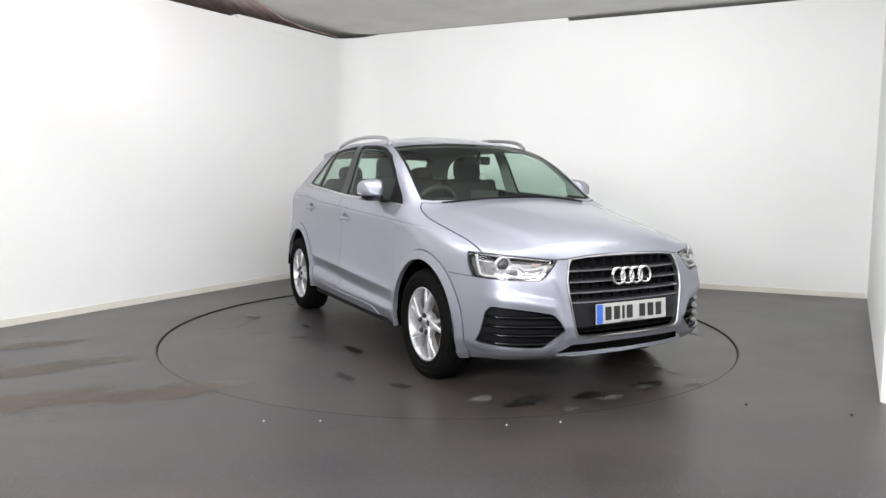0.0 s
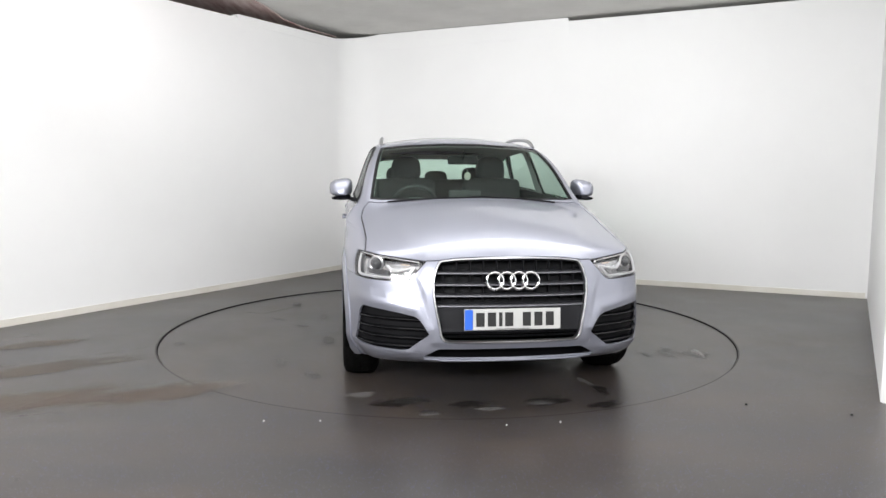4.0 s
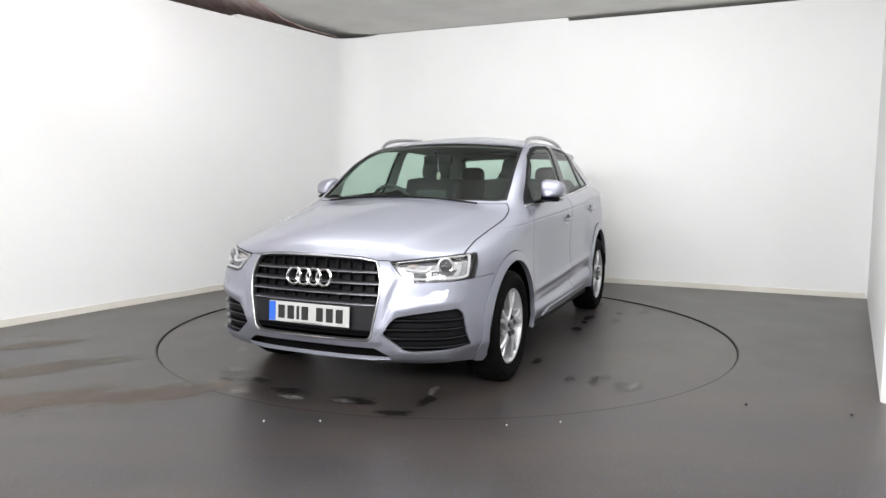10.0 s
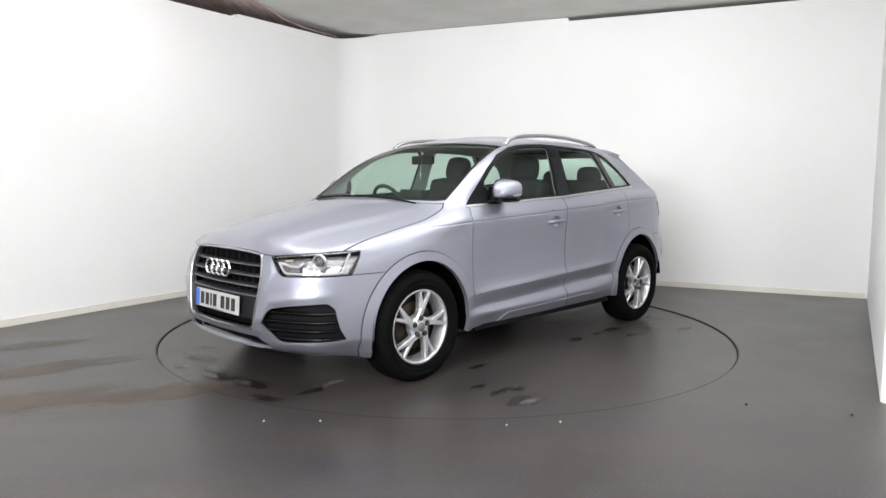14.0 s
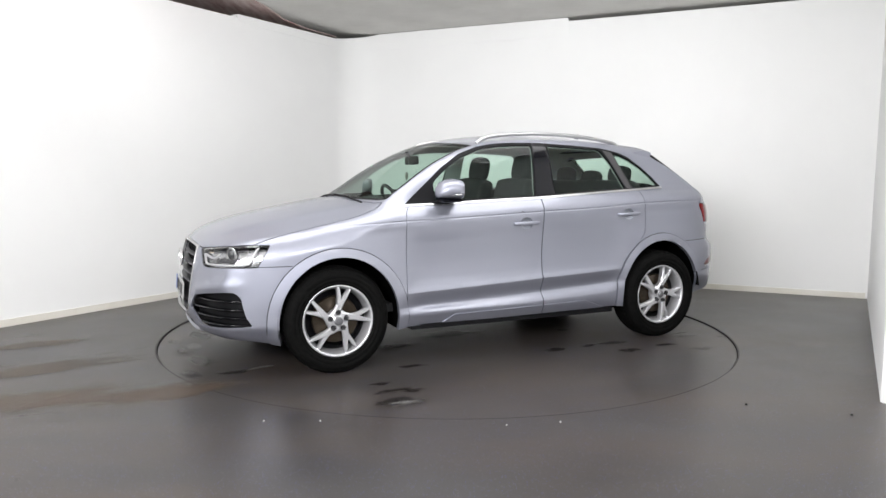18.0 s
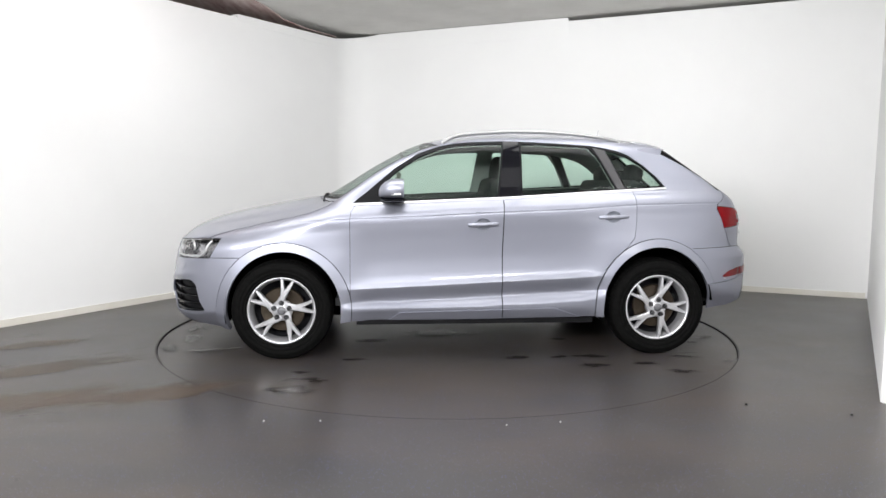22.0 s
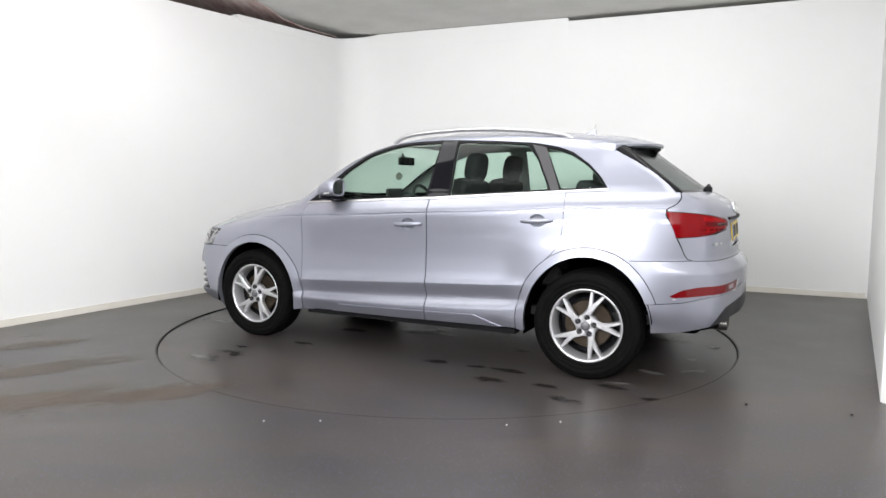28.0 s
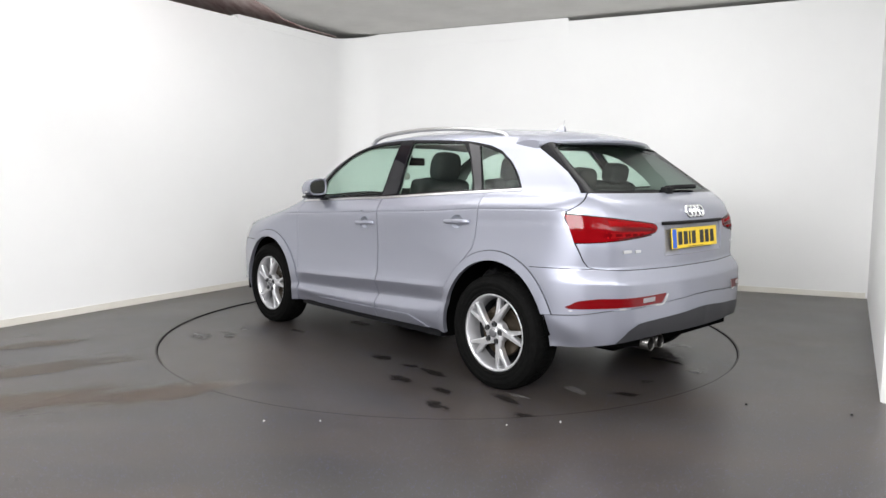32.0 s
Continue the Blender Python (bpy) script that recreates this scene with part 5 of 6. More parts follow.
def build_mirror(side):
    # housing: a lofted shell, larger at the back where the glass sits
    def loop(x, y0, y1, z0, z1, n=20):
        out = []
        for k in range(n):
            a = 2 * math.pi * k / n
            ca, sa = math.cos(a), math.sin(a)
            e = 0.62
            u, v = math.copysign(abs(ca) ** e, ca), math.copysign(abs(sa) ** e, sa)
            y, z = (y0 + y1) / 2 + u * (y1 - y0) / 2, (z0 + z1) / 2 + v * (z1 - z0) / 2
            out.append((x, side * (0.835 + (y - 0.83) * 0.86), 1.10 + (z - 1.10) * 1.06 - 0.012 * (u if v > 0 else 0)))
        return out

    def lofted(bm, loops, cap0=True, cap1=True):
        made = [[bm.verts.new(p) for p in l] for l in loops]
        n = len(made[0])
        for a, b in zip(made, made[1:]):
            for i in range(n):
                bm.faces.new((a[i], a[(i + 1) % n], b[(i + 1) % n], b[i]))
        if cap0:
            bm.faces.new(made[0])
        if cap1:
            bm.faces.new(made[-1])

    bm = bmesh.new()
    lofted(bm, [loop(0.645, 0.895, 0.945, 1.112, 1.140), loop(0.634, 0.868, 0.975, 1.104, 1.165), loop(0.606, 0.848, 1.0, 1.100, 1.195), loop(0.568, 0.834, 1.016, 1.098, 1.211), loop(0.52, 0.829, 1.022, 1.097, 1.217), loop(0.494, 0.828, 1.023, 1.097, 1.214), loop(0.478, 0.838, 1.012, 1.10, 1.212), loop(0.481, 0.846, 1.004, 1.108, 1.204), loop(0.50, 0.846, 1.004, 1.108, 1.204)])
    mirror = smooth_part("door_mirror", bm, PAINT, car, "silver door mirror with a black base")
    bm = bmesh.new()
    lofted(bm, [loop(0.632, 0.88, 0.96, 1.085, 1.108), loop(0.60, 0.85, 1.0, 1.072, 1.106), loop(0.495, 0.842, 1.008, 1.074, 1.106), loop(0.481, 0.85, 1.0, 1.08, 1.104)])
    smooth_part("mirror_underside", bm, GLOSSBLACK, mirror, "black lower mirror shell")
    bm = bmesh.new()
    lofted(bm, [[(0.52 + 0.06 * math.cos(2 * math.pi * k / 10), side * 0.87, 1.085 + 0.014 * math.sin(2 * math.pi * k / 10)) for k in range(10)], [(0.56 + 0.075 * math.cos(2 * math.pi * k / 10), side * 0.80, 1.066 + 0.016 * math.sin(2 * math.pi * k / 10)) for k in range(10)]])
    smooth_part("mirror_foot", bm, BLACK, mirror, "black mirror foot")
    bm = bmesh.new()
    lofted(bm, [loop(0.486, 0.850, 1.0, 1.112, 1.20), loop(0.492, 0.850, 1.0, 1.112, 1.20)])
    smooth_part("mirror_pane", bm, MIRROR, mirror, "mirror glass")
    bm = bmesh.new()
    sweep(bm, [(0.60, side * 0.966, 1.118), (0.565, side * 0.984, 1.12), (0.535, side * 0.993, 1.122), (0.50, side * 0.998, 1.124)], (0.003, 0.007), 6)
    smooth_part("side_indicator", bm, LAMPGREY, mirror, "slim clear side indicator")


def build_handle(side, x0, z0, door_name):
    doors = [o for o in car.children if o.name.startswith(door_name)]
    door = doors[0 if side > 0 else 1]
    y = surface_y(x0, z0)
    bm = bmesh.new()
    loops = []
    for k in range(13):
        u = -1 + 2 * k / 12
        x = x0 - u * 0.105
        bow = 0.022 * (1 - abs(u) ** 4) + 0.004
        h = 0.0145 * (1 - 0.3 * abs(u) ** 4)
        z = z0 - u * -0.004
        yy = surface_y(x, z) + bow
        loops.append([(x, side * (yy + 0.008 * math.cos(a)), z + h * math.sin(a)) for a in np.linspace(0, 2 * math.pi, 11)[:-1]])
    made = [[bm.verts.new(p) for p in l] for l in loops]
    for a, b in zip(made, made[1:]):
        for i in range(10):
            bm.faces.new((a[i], a[(i + 1) % 10], b[(i + 1) % 10], b[i]))
    bm.faces.new(made[0])
    bm.faces.new(made[-1])
    smooth_part("door_handle", bm, PAINT, door, "silver pull handle")
    # hollow behind the handle
    bm = bmesh.new()
    rim, rows = 28, []
    for r, deep in ((1.0, 0.001), (0.92, 0.012), (0.7, 0.024), (0.05, 0.030)):
        row = []
        for k in range(rim + 1):
            a = 2 * math.pi * k / rim
            u, v = math.cos(a), math.sin(a)
            e = 1.0
            x = x0 + 0.0525 * r * math.copysign(abs(u) ** e, u)
            z = z0 + 0.0415 * r * math.copysign(abs(v) ** e, v)
            row.append((x, side * (surface_y(x, z) - deep + 0.0125 * (r < 0.99) * 0 + 0.001), z))
        rows.append(row)
    skin(bm, rows)
    smooth_part("handle_cup", bm, CUP, door, "shadowed hollow behind the handle")


CUP = mat("handle_cup_paint", (0.33, 0.345, 0.39), 0.4, 0.6, 0.4)
for side in (1, -1):
    build_mirror(side)
    build_handle(side, -0.063, 0.919, "front_door")
    build_handle(side, -0.975, 0.968, "rear_door")


def build_rail(side):
    bm = bmesh.new()
    line = curve([(0.20, 1.478), (0.17, 1.503), (0.12, 1.524), (0.04, 1.540), (-0.135, 1.556), (-0.353, 1.565), (-0.55, 1.562), (-0.728, 1.552), (-0.90, 1.536), (-1.0, 1.521), (-1.08, 1.502), (-1.11, 1.478)])
    pts = []
    for x in np.linspace(0.20, -1.11, 30):
        u = abs((x + 0.455) / 0.655)
        pts.append((float(x), side * (0.578 + (0.030 if x > -0.455 else -0.028) * u * u), float(line(x)) - 0.001))
    sweep(bm, pts, (0.015, 0.0145), 10)
    smooth_part("roof_rail", bm, SATIN, car, "satin aluminium roof rail")


def spoiler_edge(a):
    """Trailing edge of the spoiler at a from the middle: x, z."""
    return -1.575 + 0.5 * a * a, 1.470 - 0.06 * a * a


def build_spoiler():
    bm = bmesh.new()
    rows = []
    for y in np.linspace(-0.605, 0.605, 41):
        a = abs(y)
        x0 = -1.20 - 0.02 * a
        tip, zt = spoiler_edge(a)
        z0 = surface_z(x0, min(a, 0.62)) + 0.003
        thick = 0.030 + 0.02 * step(0.48, 0.60, a)
        row = []
        for k in range(10):
            u = k / 9
            row.append((x0 + (tip - x0) * u, y, z0 + (zt - z0) * u + 0.012 * math.sin(math.pi * u)))
        foot = -1.40
        row += [(tip - 0.004, y, zt - 0.006), (tip - 0.002, y, zt - thick * 0.6), (tip + 0.015, y, zt - thick), (max(foot, tip + 0.02), y, surface_z(foot, min(a, 0.62)) - 0.02 - 0.02 * step(0.48, 0.60, a))]
        rows.append(row)
    made = skin(bm, rows)
    bm.faces.new(made[0])
    bm.faces.new(made[-1][::-1])
    spoiler = smooth_part("roof_spoiler", bm, PAINT, car, "silver roof spoiler")
    bm = bmesh.new()
    rows = []
    for y in np.linspace(-0.56, 0.56, 25):
        a = abs(y)
        tip, zt = spoiler_edge(a)
        fx = -1.42
        fz = surface_z(fx, a) - 0.02
        drop = 0.034 + 0.02 * step(0.48, 0.60, a)
        rows.append([(tip + 0.016, y, zt - drop), (min(fx, tip + 0.05), y, (zt + fz) / 2 - 0.04), (fx - 0.06, y, surface_z(fx - 0.06, a) + 0.004)])
    skin(bm, rows)
    smooth_part("spoiler_underside", bm, BLACK, spoiler, "black underside")


def build_antenna():
    bm = bmesh.new()
    z = surface_z(-1.08, 0) - 0.004
    prof = [(-1.02, 0.0), (-1.06, 0.018), (-1.085, 0.036), (-1.10, 0.038), (-1.115, 0.03), (-1.12, 0.0)]
    a = [bm.verts.new((x, -0.014 if h == 0 else -0.005, z + h)) for x, h in prof]
    b = [bm.verts.new((x, 0.014 if h == 0 else 0.005, z + h)) for x, h in prof]
    bm.faces.new(a)
    bm.faces.new(b[::-1])
    for i in range(len(prof)):
        j = (i + 1) % len(prof)
        bm.faces.new((a[i], a[j], b[j], b[i]))
    fin = smooth_part("antenna", bm, PAINT, car, "small silver roof antenna with a short mast")
    bm = bmesh.new()
    sweep(bm, [(-1.10, 0, z + 0.03), (-1.112, 0, z + 0.075)], 0.0035, 8)
    part("mast", bm, SATIN, fin, "short metal mast")


for side in (1, -1):
    build_rail(side)
build_spoiler()
build_antenna()


def build_tail(side):
    lamp = [o for o in car.children if o.name.startswith("tail_lamp")][0 if side > 0 else 1]

    def patch(outline, name, material, label, lift):
        bm = bmesh.new()
        (y0, z0), (y1, z1), (y2, z2), (y3, z3) = outline
        rows = []
        for v in np.linspace(0, 1, 4):
            row = []
            for u in np.linspace(0, 1, 14):
                y = (y0 * (1 - u) + y1 * u) * (1 - v) + (y3 * (1 - u) + y2 * u) * v
                z = (z0 * (1 - u) + z1 * u) * (1 - v) + (z3 * (1 - u) + z2 * u) * v
                row.append((surface_x(y, z, False) - lift, side * y, z))
            rows.append(row)
        skin(bm, rows)
        bmesh.ops.solidify(bm, geom=bm.faces[:], thickness=0.003)
        smooth_part(name, bm, material, lamp, label)

    patch([(0.42, 0.968), (0.79, 0.993), (0.79, 1.022), (0.44, 0.984)], "light_bar", BRIGHTRED, "brighter red light bar", 0.0060)
    patch([(0.405, 0.952), (0.79, 0.960), (0.79, 0.982), (0.405, 0.962)], "dark_bar", RED, "deep red band between the bars", 0.0060)
    patch([(0.46, 0.936), (0.715, 0.915), (0.72, 0.948), (0.44, 0.948)], "light_block", BRIGHTRED, "brighter red lens block", 0.0060)
    for k in range(5):
        y = 0.50 + 0.045 * k
        patch([(y, 0.928), (y + 0.03, 0.925), (y + 0.03, 0.940), (y, 0.941)], "light_cell", TAILRED, "darker red cell", 0.0085)
    patch([(0.735, 0.900), (0.795, 0.896), (0.795, 0.948), (0.735, 0.950)], "light_column", BRIGHTRED, "brighter red column", 0.0060)
    patch([(0.44, 0.926), (0.79, 0.886), (0.79, 0.893), (0.44, 0.932)], "lower_rim", DEEPRED, "dark red lower rim", 0.0060)
    lens = [o for o in car.children if o.name.startswith("rear_reflector")][0 if side > 0 else 1]
    bm = bmesh.new()
    skin(bm, [[(surface_x(y, z - 0.05 * (y - 0.5), False) - 0.005, side * y, z - 0.05 * (y - 0.5)) for y in np.linspace(0.475, 0.56, 6)] for z in (0.580, 0.592, 0.604)])
    bmesh.ops.solidify(bm, geom=bm.faces[:], thickness=0.003)
    smooth_part("reversing_lens", bm, HEADREFLECTOR, lens, "small clear reversing lens")
    # reflector trim
    bm = bmesh.new()
    sweep(bm, [(surface_x(y, z, False) - 0.003, side * y, z) for y, z in ((0.374, 0.612), (0.403, 0.564), (0.418, 0.559), (0.665, 0.547), (0.833, 0.530))], (0.004, 0.005), 6)
    smooth_part("reflector_trim", bm, SATIN, car, "bright strip under the reflector")


for side in (1, -1):
    build_tail(side)
for y in (0.460, 0.368):
    bm = bmesh.new()
    lathe(bm, [(0.030, 0.20), (0.033, 0.0), (0.036, -0.003), (0.038, 0.0), (0.039, 0.20)], 24, m=pose(-2.075, y, 0.342, 0, 0, -90))
    smooth_part("exhaust_tip", bm, STEEL, car, "round chrome exhaust tip")
# silencer coloured pitch black to paint in the shade beneath the bumper
bm = bmesh.new()
box(bm, -1.93, -1.6, 0.22, 0.58, 0.28, 0.40, 0.05, seg=4)
smooth_part("silencer", bm, PITCH, car, "silencer box blackened for the shade under the bumper")
# recess for the rear plate
bm = bmesh.new()
recess = [(-0.335, 0.986), (0.335, 0.986), (0.335, 0.806), (-0.335, 0.806)]
outer = [(surface_x(abs(y), z, False) + 0.001, y, z) for y, z in recess]
inner = [(-2.036, y * 0.97, z - 0.004 if z > 0.9 else z + 0.012) for y, z in recess]
inner = [(x - 0.020 * (z < 0.9), y, z) for x, y, z in inner]
ov, iv = [bm.verts.new(p) for p in outer], [bm.verts.new(p) for p in inner]
for i in range(4):
    bm.faces.new((ov[i], ov[(i + 1) % 4], iv[(i + 1) % 4], iv[i]))
bm.faces.new(iv)
smooth_part("plate_recess", bm, PAINT, car, "silver recess for the rear plate")
bm = bmesh.new()
sweep(bm, [(surface_x(abs(y), 0.99, False) - 0.004, y, 0.988) for y in np.linspace(-0.34, 0.34, 9)], (0.012, 0.010), 8)
smooth_part("tailgate_grip", bm, BLACK, car, "dark grip strip above the rear plate")
build_plate(-2.066, 0.842, 0.956, 6, YELLOW, -1, "rear_number_plate")
build_rings(surface_x(0, 1.045, False) - 0.006, 1.048, 0.031, 0.044, 0.35, CHROME, -1, "rear")
for y0, w in ((0.60, 0.035), (0.535, 0.02)):
    bm = bmesh.new()
    xx = surface_x(y0, 0.845, False)
    box(bm, -0.003, 0.002, -w, w, -0.008, 0.008, 0.002, pose(xx, y0, 0.845, 0, 0, -12))
    part("badge_bar", bm, SATIN, car, "chrome badge bar")
bm = bmesh.new()
xx = surface_x(0.58, 0.845, False)
box(bm, -0.003, 0.002, -0.034, 0.034, -0.005, 0.005, 0.002, pose(xx, -0.58, 0.845, 0, 0, 12))
part("badge_bar", bm, SATIN, car, "satin badge bar")


def build_wipers():
    bm = bmesh.new()
    sweep(bm, [(-1.885, 0.02, 1.178), (-1.875, -0.14, 1.183), (-1.855, -0.38, 1.185)], (0.012, 0.014), 8)
    box(bm, -1.915, -1.865, -0.02, 0.06, 1.14, 1.185, 0.015)
    smooth_part("rear_wiper", bm, BLACK, car, "black rear wiper parked on the window")
    for y0, y1 in ((0.55, -0.05), (0.02, -0.60)):
        bm = bmesh.new()
        pts = []
        for k in range(9):
            y = y0 + (y1 - y0) * k / 8
            x = 1.075 - 0.12 * y * y - 0.02 * (k / 8)
            pts.append((x, y, surface_z(x, abs(y)) + 0.006))
        sweep(bm, pts, (0.006, 0.006), 6)
        smooth_part("wiper", bm, BLACK, car, "black windscreen wiper")
    bm = bmesh.new()
    rows = [[(x - 0.12 * y * y, y, surface_z(x - 0.12 * y * y, abs(y)) + h) for y in np.linspace(-0.70, 0.70, 15)] for x, h in ((1.10, -0.02), (1.075, -0.006), (1.05, -0.004))]
    skin(bm, rows)
    smooth_part("cowl", bm, BLACK, car, "black plastic scuttle panel")


build_wipers()
for side in (1, -1):
    bm = bmesh.new()
    prism(bm, [(x, side * y) for x, y in ((0.80, 0.868), (0.80, 0.78), (-0.84, 0.78), (-0.84, 0.868))], 0.232, 0.266)
    bmesh.ops.recalc_face_normals(bm, faces=bm.faces)
    part("sill_underside", bm, BLACK, car, "black strip under the sill")


# ---- the cabin ----


PALEGREY = mat("pale_grey_plastic", (0.34, 0.32, 0.29), 0.4)


def build_cabin():
    # lining: the upper shell again, a little inside
    faces = [f for f, n in zip(SHELL.f, SHELL.name) if n in ("body_shell", "window_frame", "pillar_trim", "tailgate_frame", "screen_frame", "gap") and min(SHELL.p[i][2] for i in f) > 1.10 and -1.9 < SHELL.p[f[0]][0] < 0.95]
    used = sorted({i for f in faces for i in f})
    at = {i: k for k, i in enumerate(used)}
    base = SHELL.p[used] - SHELL.n[used] * 0.022
    verts = base.tolist() + (base * np.array([1, -1, 1])).tolist()
    n = len(used)
    polys = [[at[i] for i in f[::-1]] for f in faces] + [[n + at[i] for i in f] for f in faces]
    me = bpy.data.meshes.new("headlining")
    me.from_pydata(verts, [], polys)
    me.materials.append(LINING)
    for p in me.polygons:
        p.use_smooth = True
    ob = new("headlining", me)
    ob.parent = car
    tagged(ob, "pale grey headlining and pillar covers")
    for side in (1, -1):
        bm = bmesh.new()
        rows = [[(x, side * (surface_y(x, 0.9) - d), z if x > -0.84 else max(z, 0.80 + 0.01 * z)) for x in np.linspace(0.80, -1.38, 14)] for z, d in ((0.30, 0.13), (0.75, 0.12), (0.98, 0.11), (1.075, 0.085))]
        for r in rows[-1:]:
            r[:] = [(x, side * min(abs(y), surface_y(x, 1.06 + 0.045 * (0.8 - x)) - 0.03), 1.06 + 0.045 * (0.8 - x)) for x, y, z in r]
        skin(bm, rows)
        smooth_part("door_lining", bm, DASH, car, "dark door lining")
    bm = bmesh.new()
    prism(bm, [(0.95, -0.76), (0.95, 0.76), (-1.95, 0.70), (-1.95, -0.70)], 0.345, 0.40)
    part("cabin_floor", bm, DASH, car)
    # dashboard
    bm = bmesh.new()
    rows = []
    for y in np.linspace(-0.74, 0.74, 25):
        cowl = 0.035 * math.exp(-(((y + 0.37) / 0.17) ** 2))
        rows.append([(1.0 - 0.1 * y * y, y, 1.03), (0.85 - 0.08 * y * y, y, 1.062), (0.62, y, 1.058 + cowl), (0.56, y, 1.04 + cowl), (0.545, y, 0.95), (0.60, y, 0.80), (0.65, y, 0.55)])
    skin(bm, rows)
    smooth_part("dashboard", bm, DASH, car, "dark soft plastic dashboard")
    bm = bmesh.new()
    box(bm, 0.545, 0.575, -0.12, 0.12, 1.055, 1.145, 0.01)
    part("screen_housing", bm, DASH, car, "folded grey display on the dashboard")
    # steering wheel on the right-hand side
    bm = bmesh.new()
    hoop(bm, (0.46, -0.37, 1.01), (0, 1, 0), (0.42, 0, 0.9), 0.175, 0.015, 36, 10)
    sw = smooth_part("steering_wheel", bm, DASH, car, "black leather steering wheel")
    bm = bmesh.new()
    box(bm, 0.44, 0.50, -0.44, -0.30, 0.93, 1.02, 0.02)
    box(bm, 0.455, 0.475, -0.54, -0.20, 0.96, 0.985, 0.005)
    part("wheel_boss", bm, DASH, sw)
    # rear-view mirror
    bm = bmesh.new()
    box(bm, 0.43, 0.46, -0.115, 0.115, 1.335, 1.400, 0.012)
    m = smooth_part("interior_mirror", bm, BLACK, car, "black interior mirror")
    bm = bmesh.new()
    sweep(bm, [(0.455, 0, 1.375), (0.49, 0, 1.43)], 0.012, 8)
    part("mirror_stem", bm, BLACK, m)
    # hanging disc
    bm = bmesh.new()
    lathe(bm, [(0.001, 0.002), (0.019, 0.002), (0.021, 0.005), (0.027, 0.005), (0.030, 0.0), (0.027, -0.005), (0.021, -0.005), (0.019, -0.002), (0.001, -0.002)], 24, m=Matrix.Translation((0.50, 0.03, 1.247)) @ Matrix.Rotation(radians(50), 4, "Z"))
    ob = smooth_part("hanging_disc", bm, PALEGREY, car, "round pale disc on a cord under the mirror")
    bm = bmesh.new()
    sweep(bm, [(0.50, 0.03, 1.278), (0.47, 0.01, 1.37)], 0.0015, 5)
    part("cord", bm, WHITE, ob)
    bm = bmesh.new()
    box(bm, 0.05, 0.62, -0.13, 0.13, 0.40, 0.72, 0.04)
    box(bm, -0.25, 0.10, -0.10, 0.10, 0.40, 0.80, 0.04)
    part("centre_console", bm, DASH, car)


def rounded_block(bm, size, bevel, m):
    x, y, z = size
    box(bm, -x / 2, x / 2, -y / 2, y / 2, -z / 2, z / 2, bevel, m, seg=4)


def build_seat(x, y, width, rest=True):
    bm = bmesh.new()
    rounded_block(bm, (0.52, width, 0.16), 0.05, pose(x + 0.22, y, 0.60, 0, -6, 0))
    seat = smooth_part("seat", bm, CLOTH, car, "black cloth seat")
    bm = bmesh.new()
    rounded_block(bm, (0.14, width, 0.62), 0.055, pose(x - 0.10, y, 0.92, 0, -16, 0))
    rounded_block(bm, (0.13, width * 0.72, 0.14), 0.05, pose(x - 0.175, y, 1.16, 0, -16, 0))
    smooth_part("backrest", bm, CLOTH, seat)
    if rest:
        build_headrest(x - 0.225, y, 1.312, seat, 0.265, 0.21)


def pillow(bm, size, m):
    """A rounded cushion, a little narrower at its top."""
    made = bmesh.ops.create_uvsphere(bm, u_segments=28, v_segments=18, radius=1.0)["verts"]
    for v in made:
        c = [math.copysign(abs(q) ** 0.62, q) for q in v.co]
        c[1] *= 1 - 0.10 * (c[2] + 1) / 2
        v.co = m @ Vector((c[0] * size[0] / 2, c[1] * size[1] / 2, c[2] * size[2] / 2))


def build_headrest(x, y, z, parent, w=0.27, h=0.185):
    bm = bmesh.new()
    pillow(bm, (0.115, w, h), pose(x, y, z, 0, -10, 0))
    hr = smooth_part("headrest", bm, CLOTH, parent)
    bm = bmesh.new()
    for s in (-0.06, 0.06):
        sweep(bm, [(x + 0.015, y + s, z - 0.05), (x + 0.035, y + s, z - 0.19)], 0.007, 8)
    part("headrest_posts", bm, CHROME, car, "chrome headrest posts")


build_cabin()
for sy in (0.37, -0.37):
    build_seat(-0.12, sy, 0.50)
bm = bmesh.new()
rounded_block(bm, (0.5, 1.30, 0.16), 0.05, pose(-0.80, 0, 0.62, 0, -6, 0))
bench = smooth_part("rear_bench", bm, CLOTH, car, "black cloth rear bench")
bm = bmesh.new()
rounded_block(bm, (0.14, 1.30, 0.60), 0.055, pose(-1.13, 0, 0.93, 0, -20, 0))
smooth_part("backrest", bm, CLOTH, bench)
for sy in (0.38, 0.0, -0.38):
    build_headrest(-1.27, sy, 1.27 if sy else 1.235, bench, 0.24, 0.14)
bm = bmesh.new()
box(bm, -1.90, -1.28, -0.66, 0.66, 1.02, 1.04, 0.008)
part("parcel_shelf", bm, DASH, car, "black parcel shelf")

# ---- marks on the disc and the floor ----
EDGE = mat("worn_vinyl_edge", (0.016, 0.012, 0.010), 0.6)


def patch_mesh():
    me = bpy.data.meshes.new("patch")
    n = 24
    me.from_pydata([(1.25 * math.cos(2 * math.pi * k / n), 1.25 * math.sin(2 * math.pi * k / n), 0) for k in range(n)], [], [list(range(n))])
    return me


def marks(name, spots, material, parent, label, z):
    me = patch_mesh()
    me.materials.append(material)
    for x, y, sx, sy, turn in spots:
        ob = new(name, me)
        ob.parent = parent
        ob.matrix_local = pose(x, y, z, 0, 0, turn) @ Matrix.Diagonal((sx, sy, 1, 1))
        z += 0.00012
        tagged(ob, label)


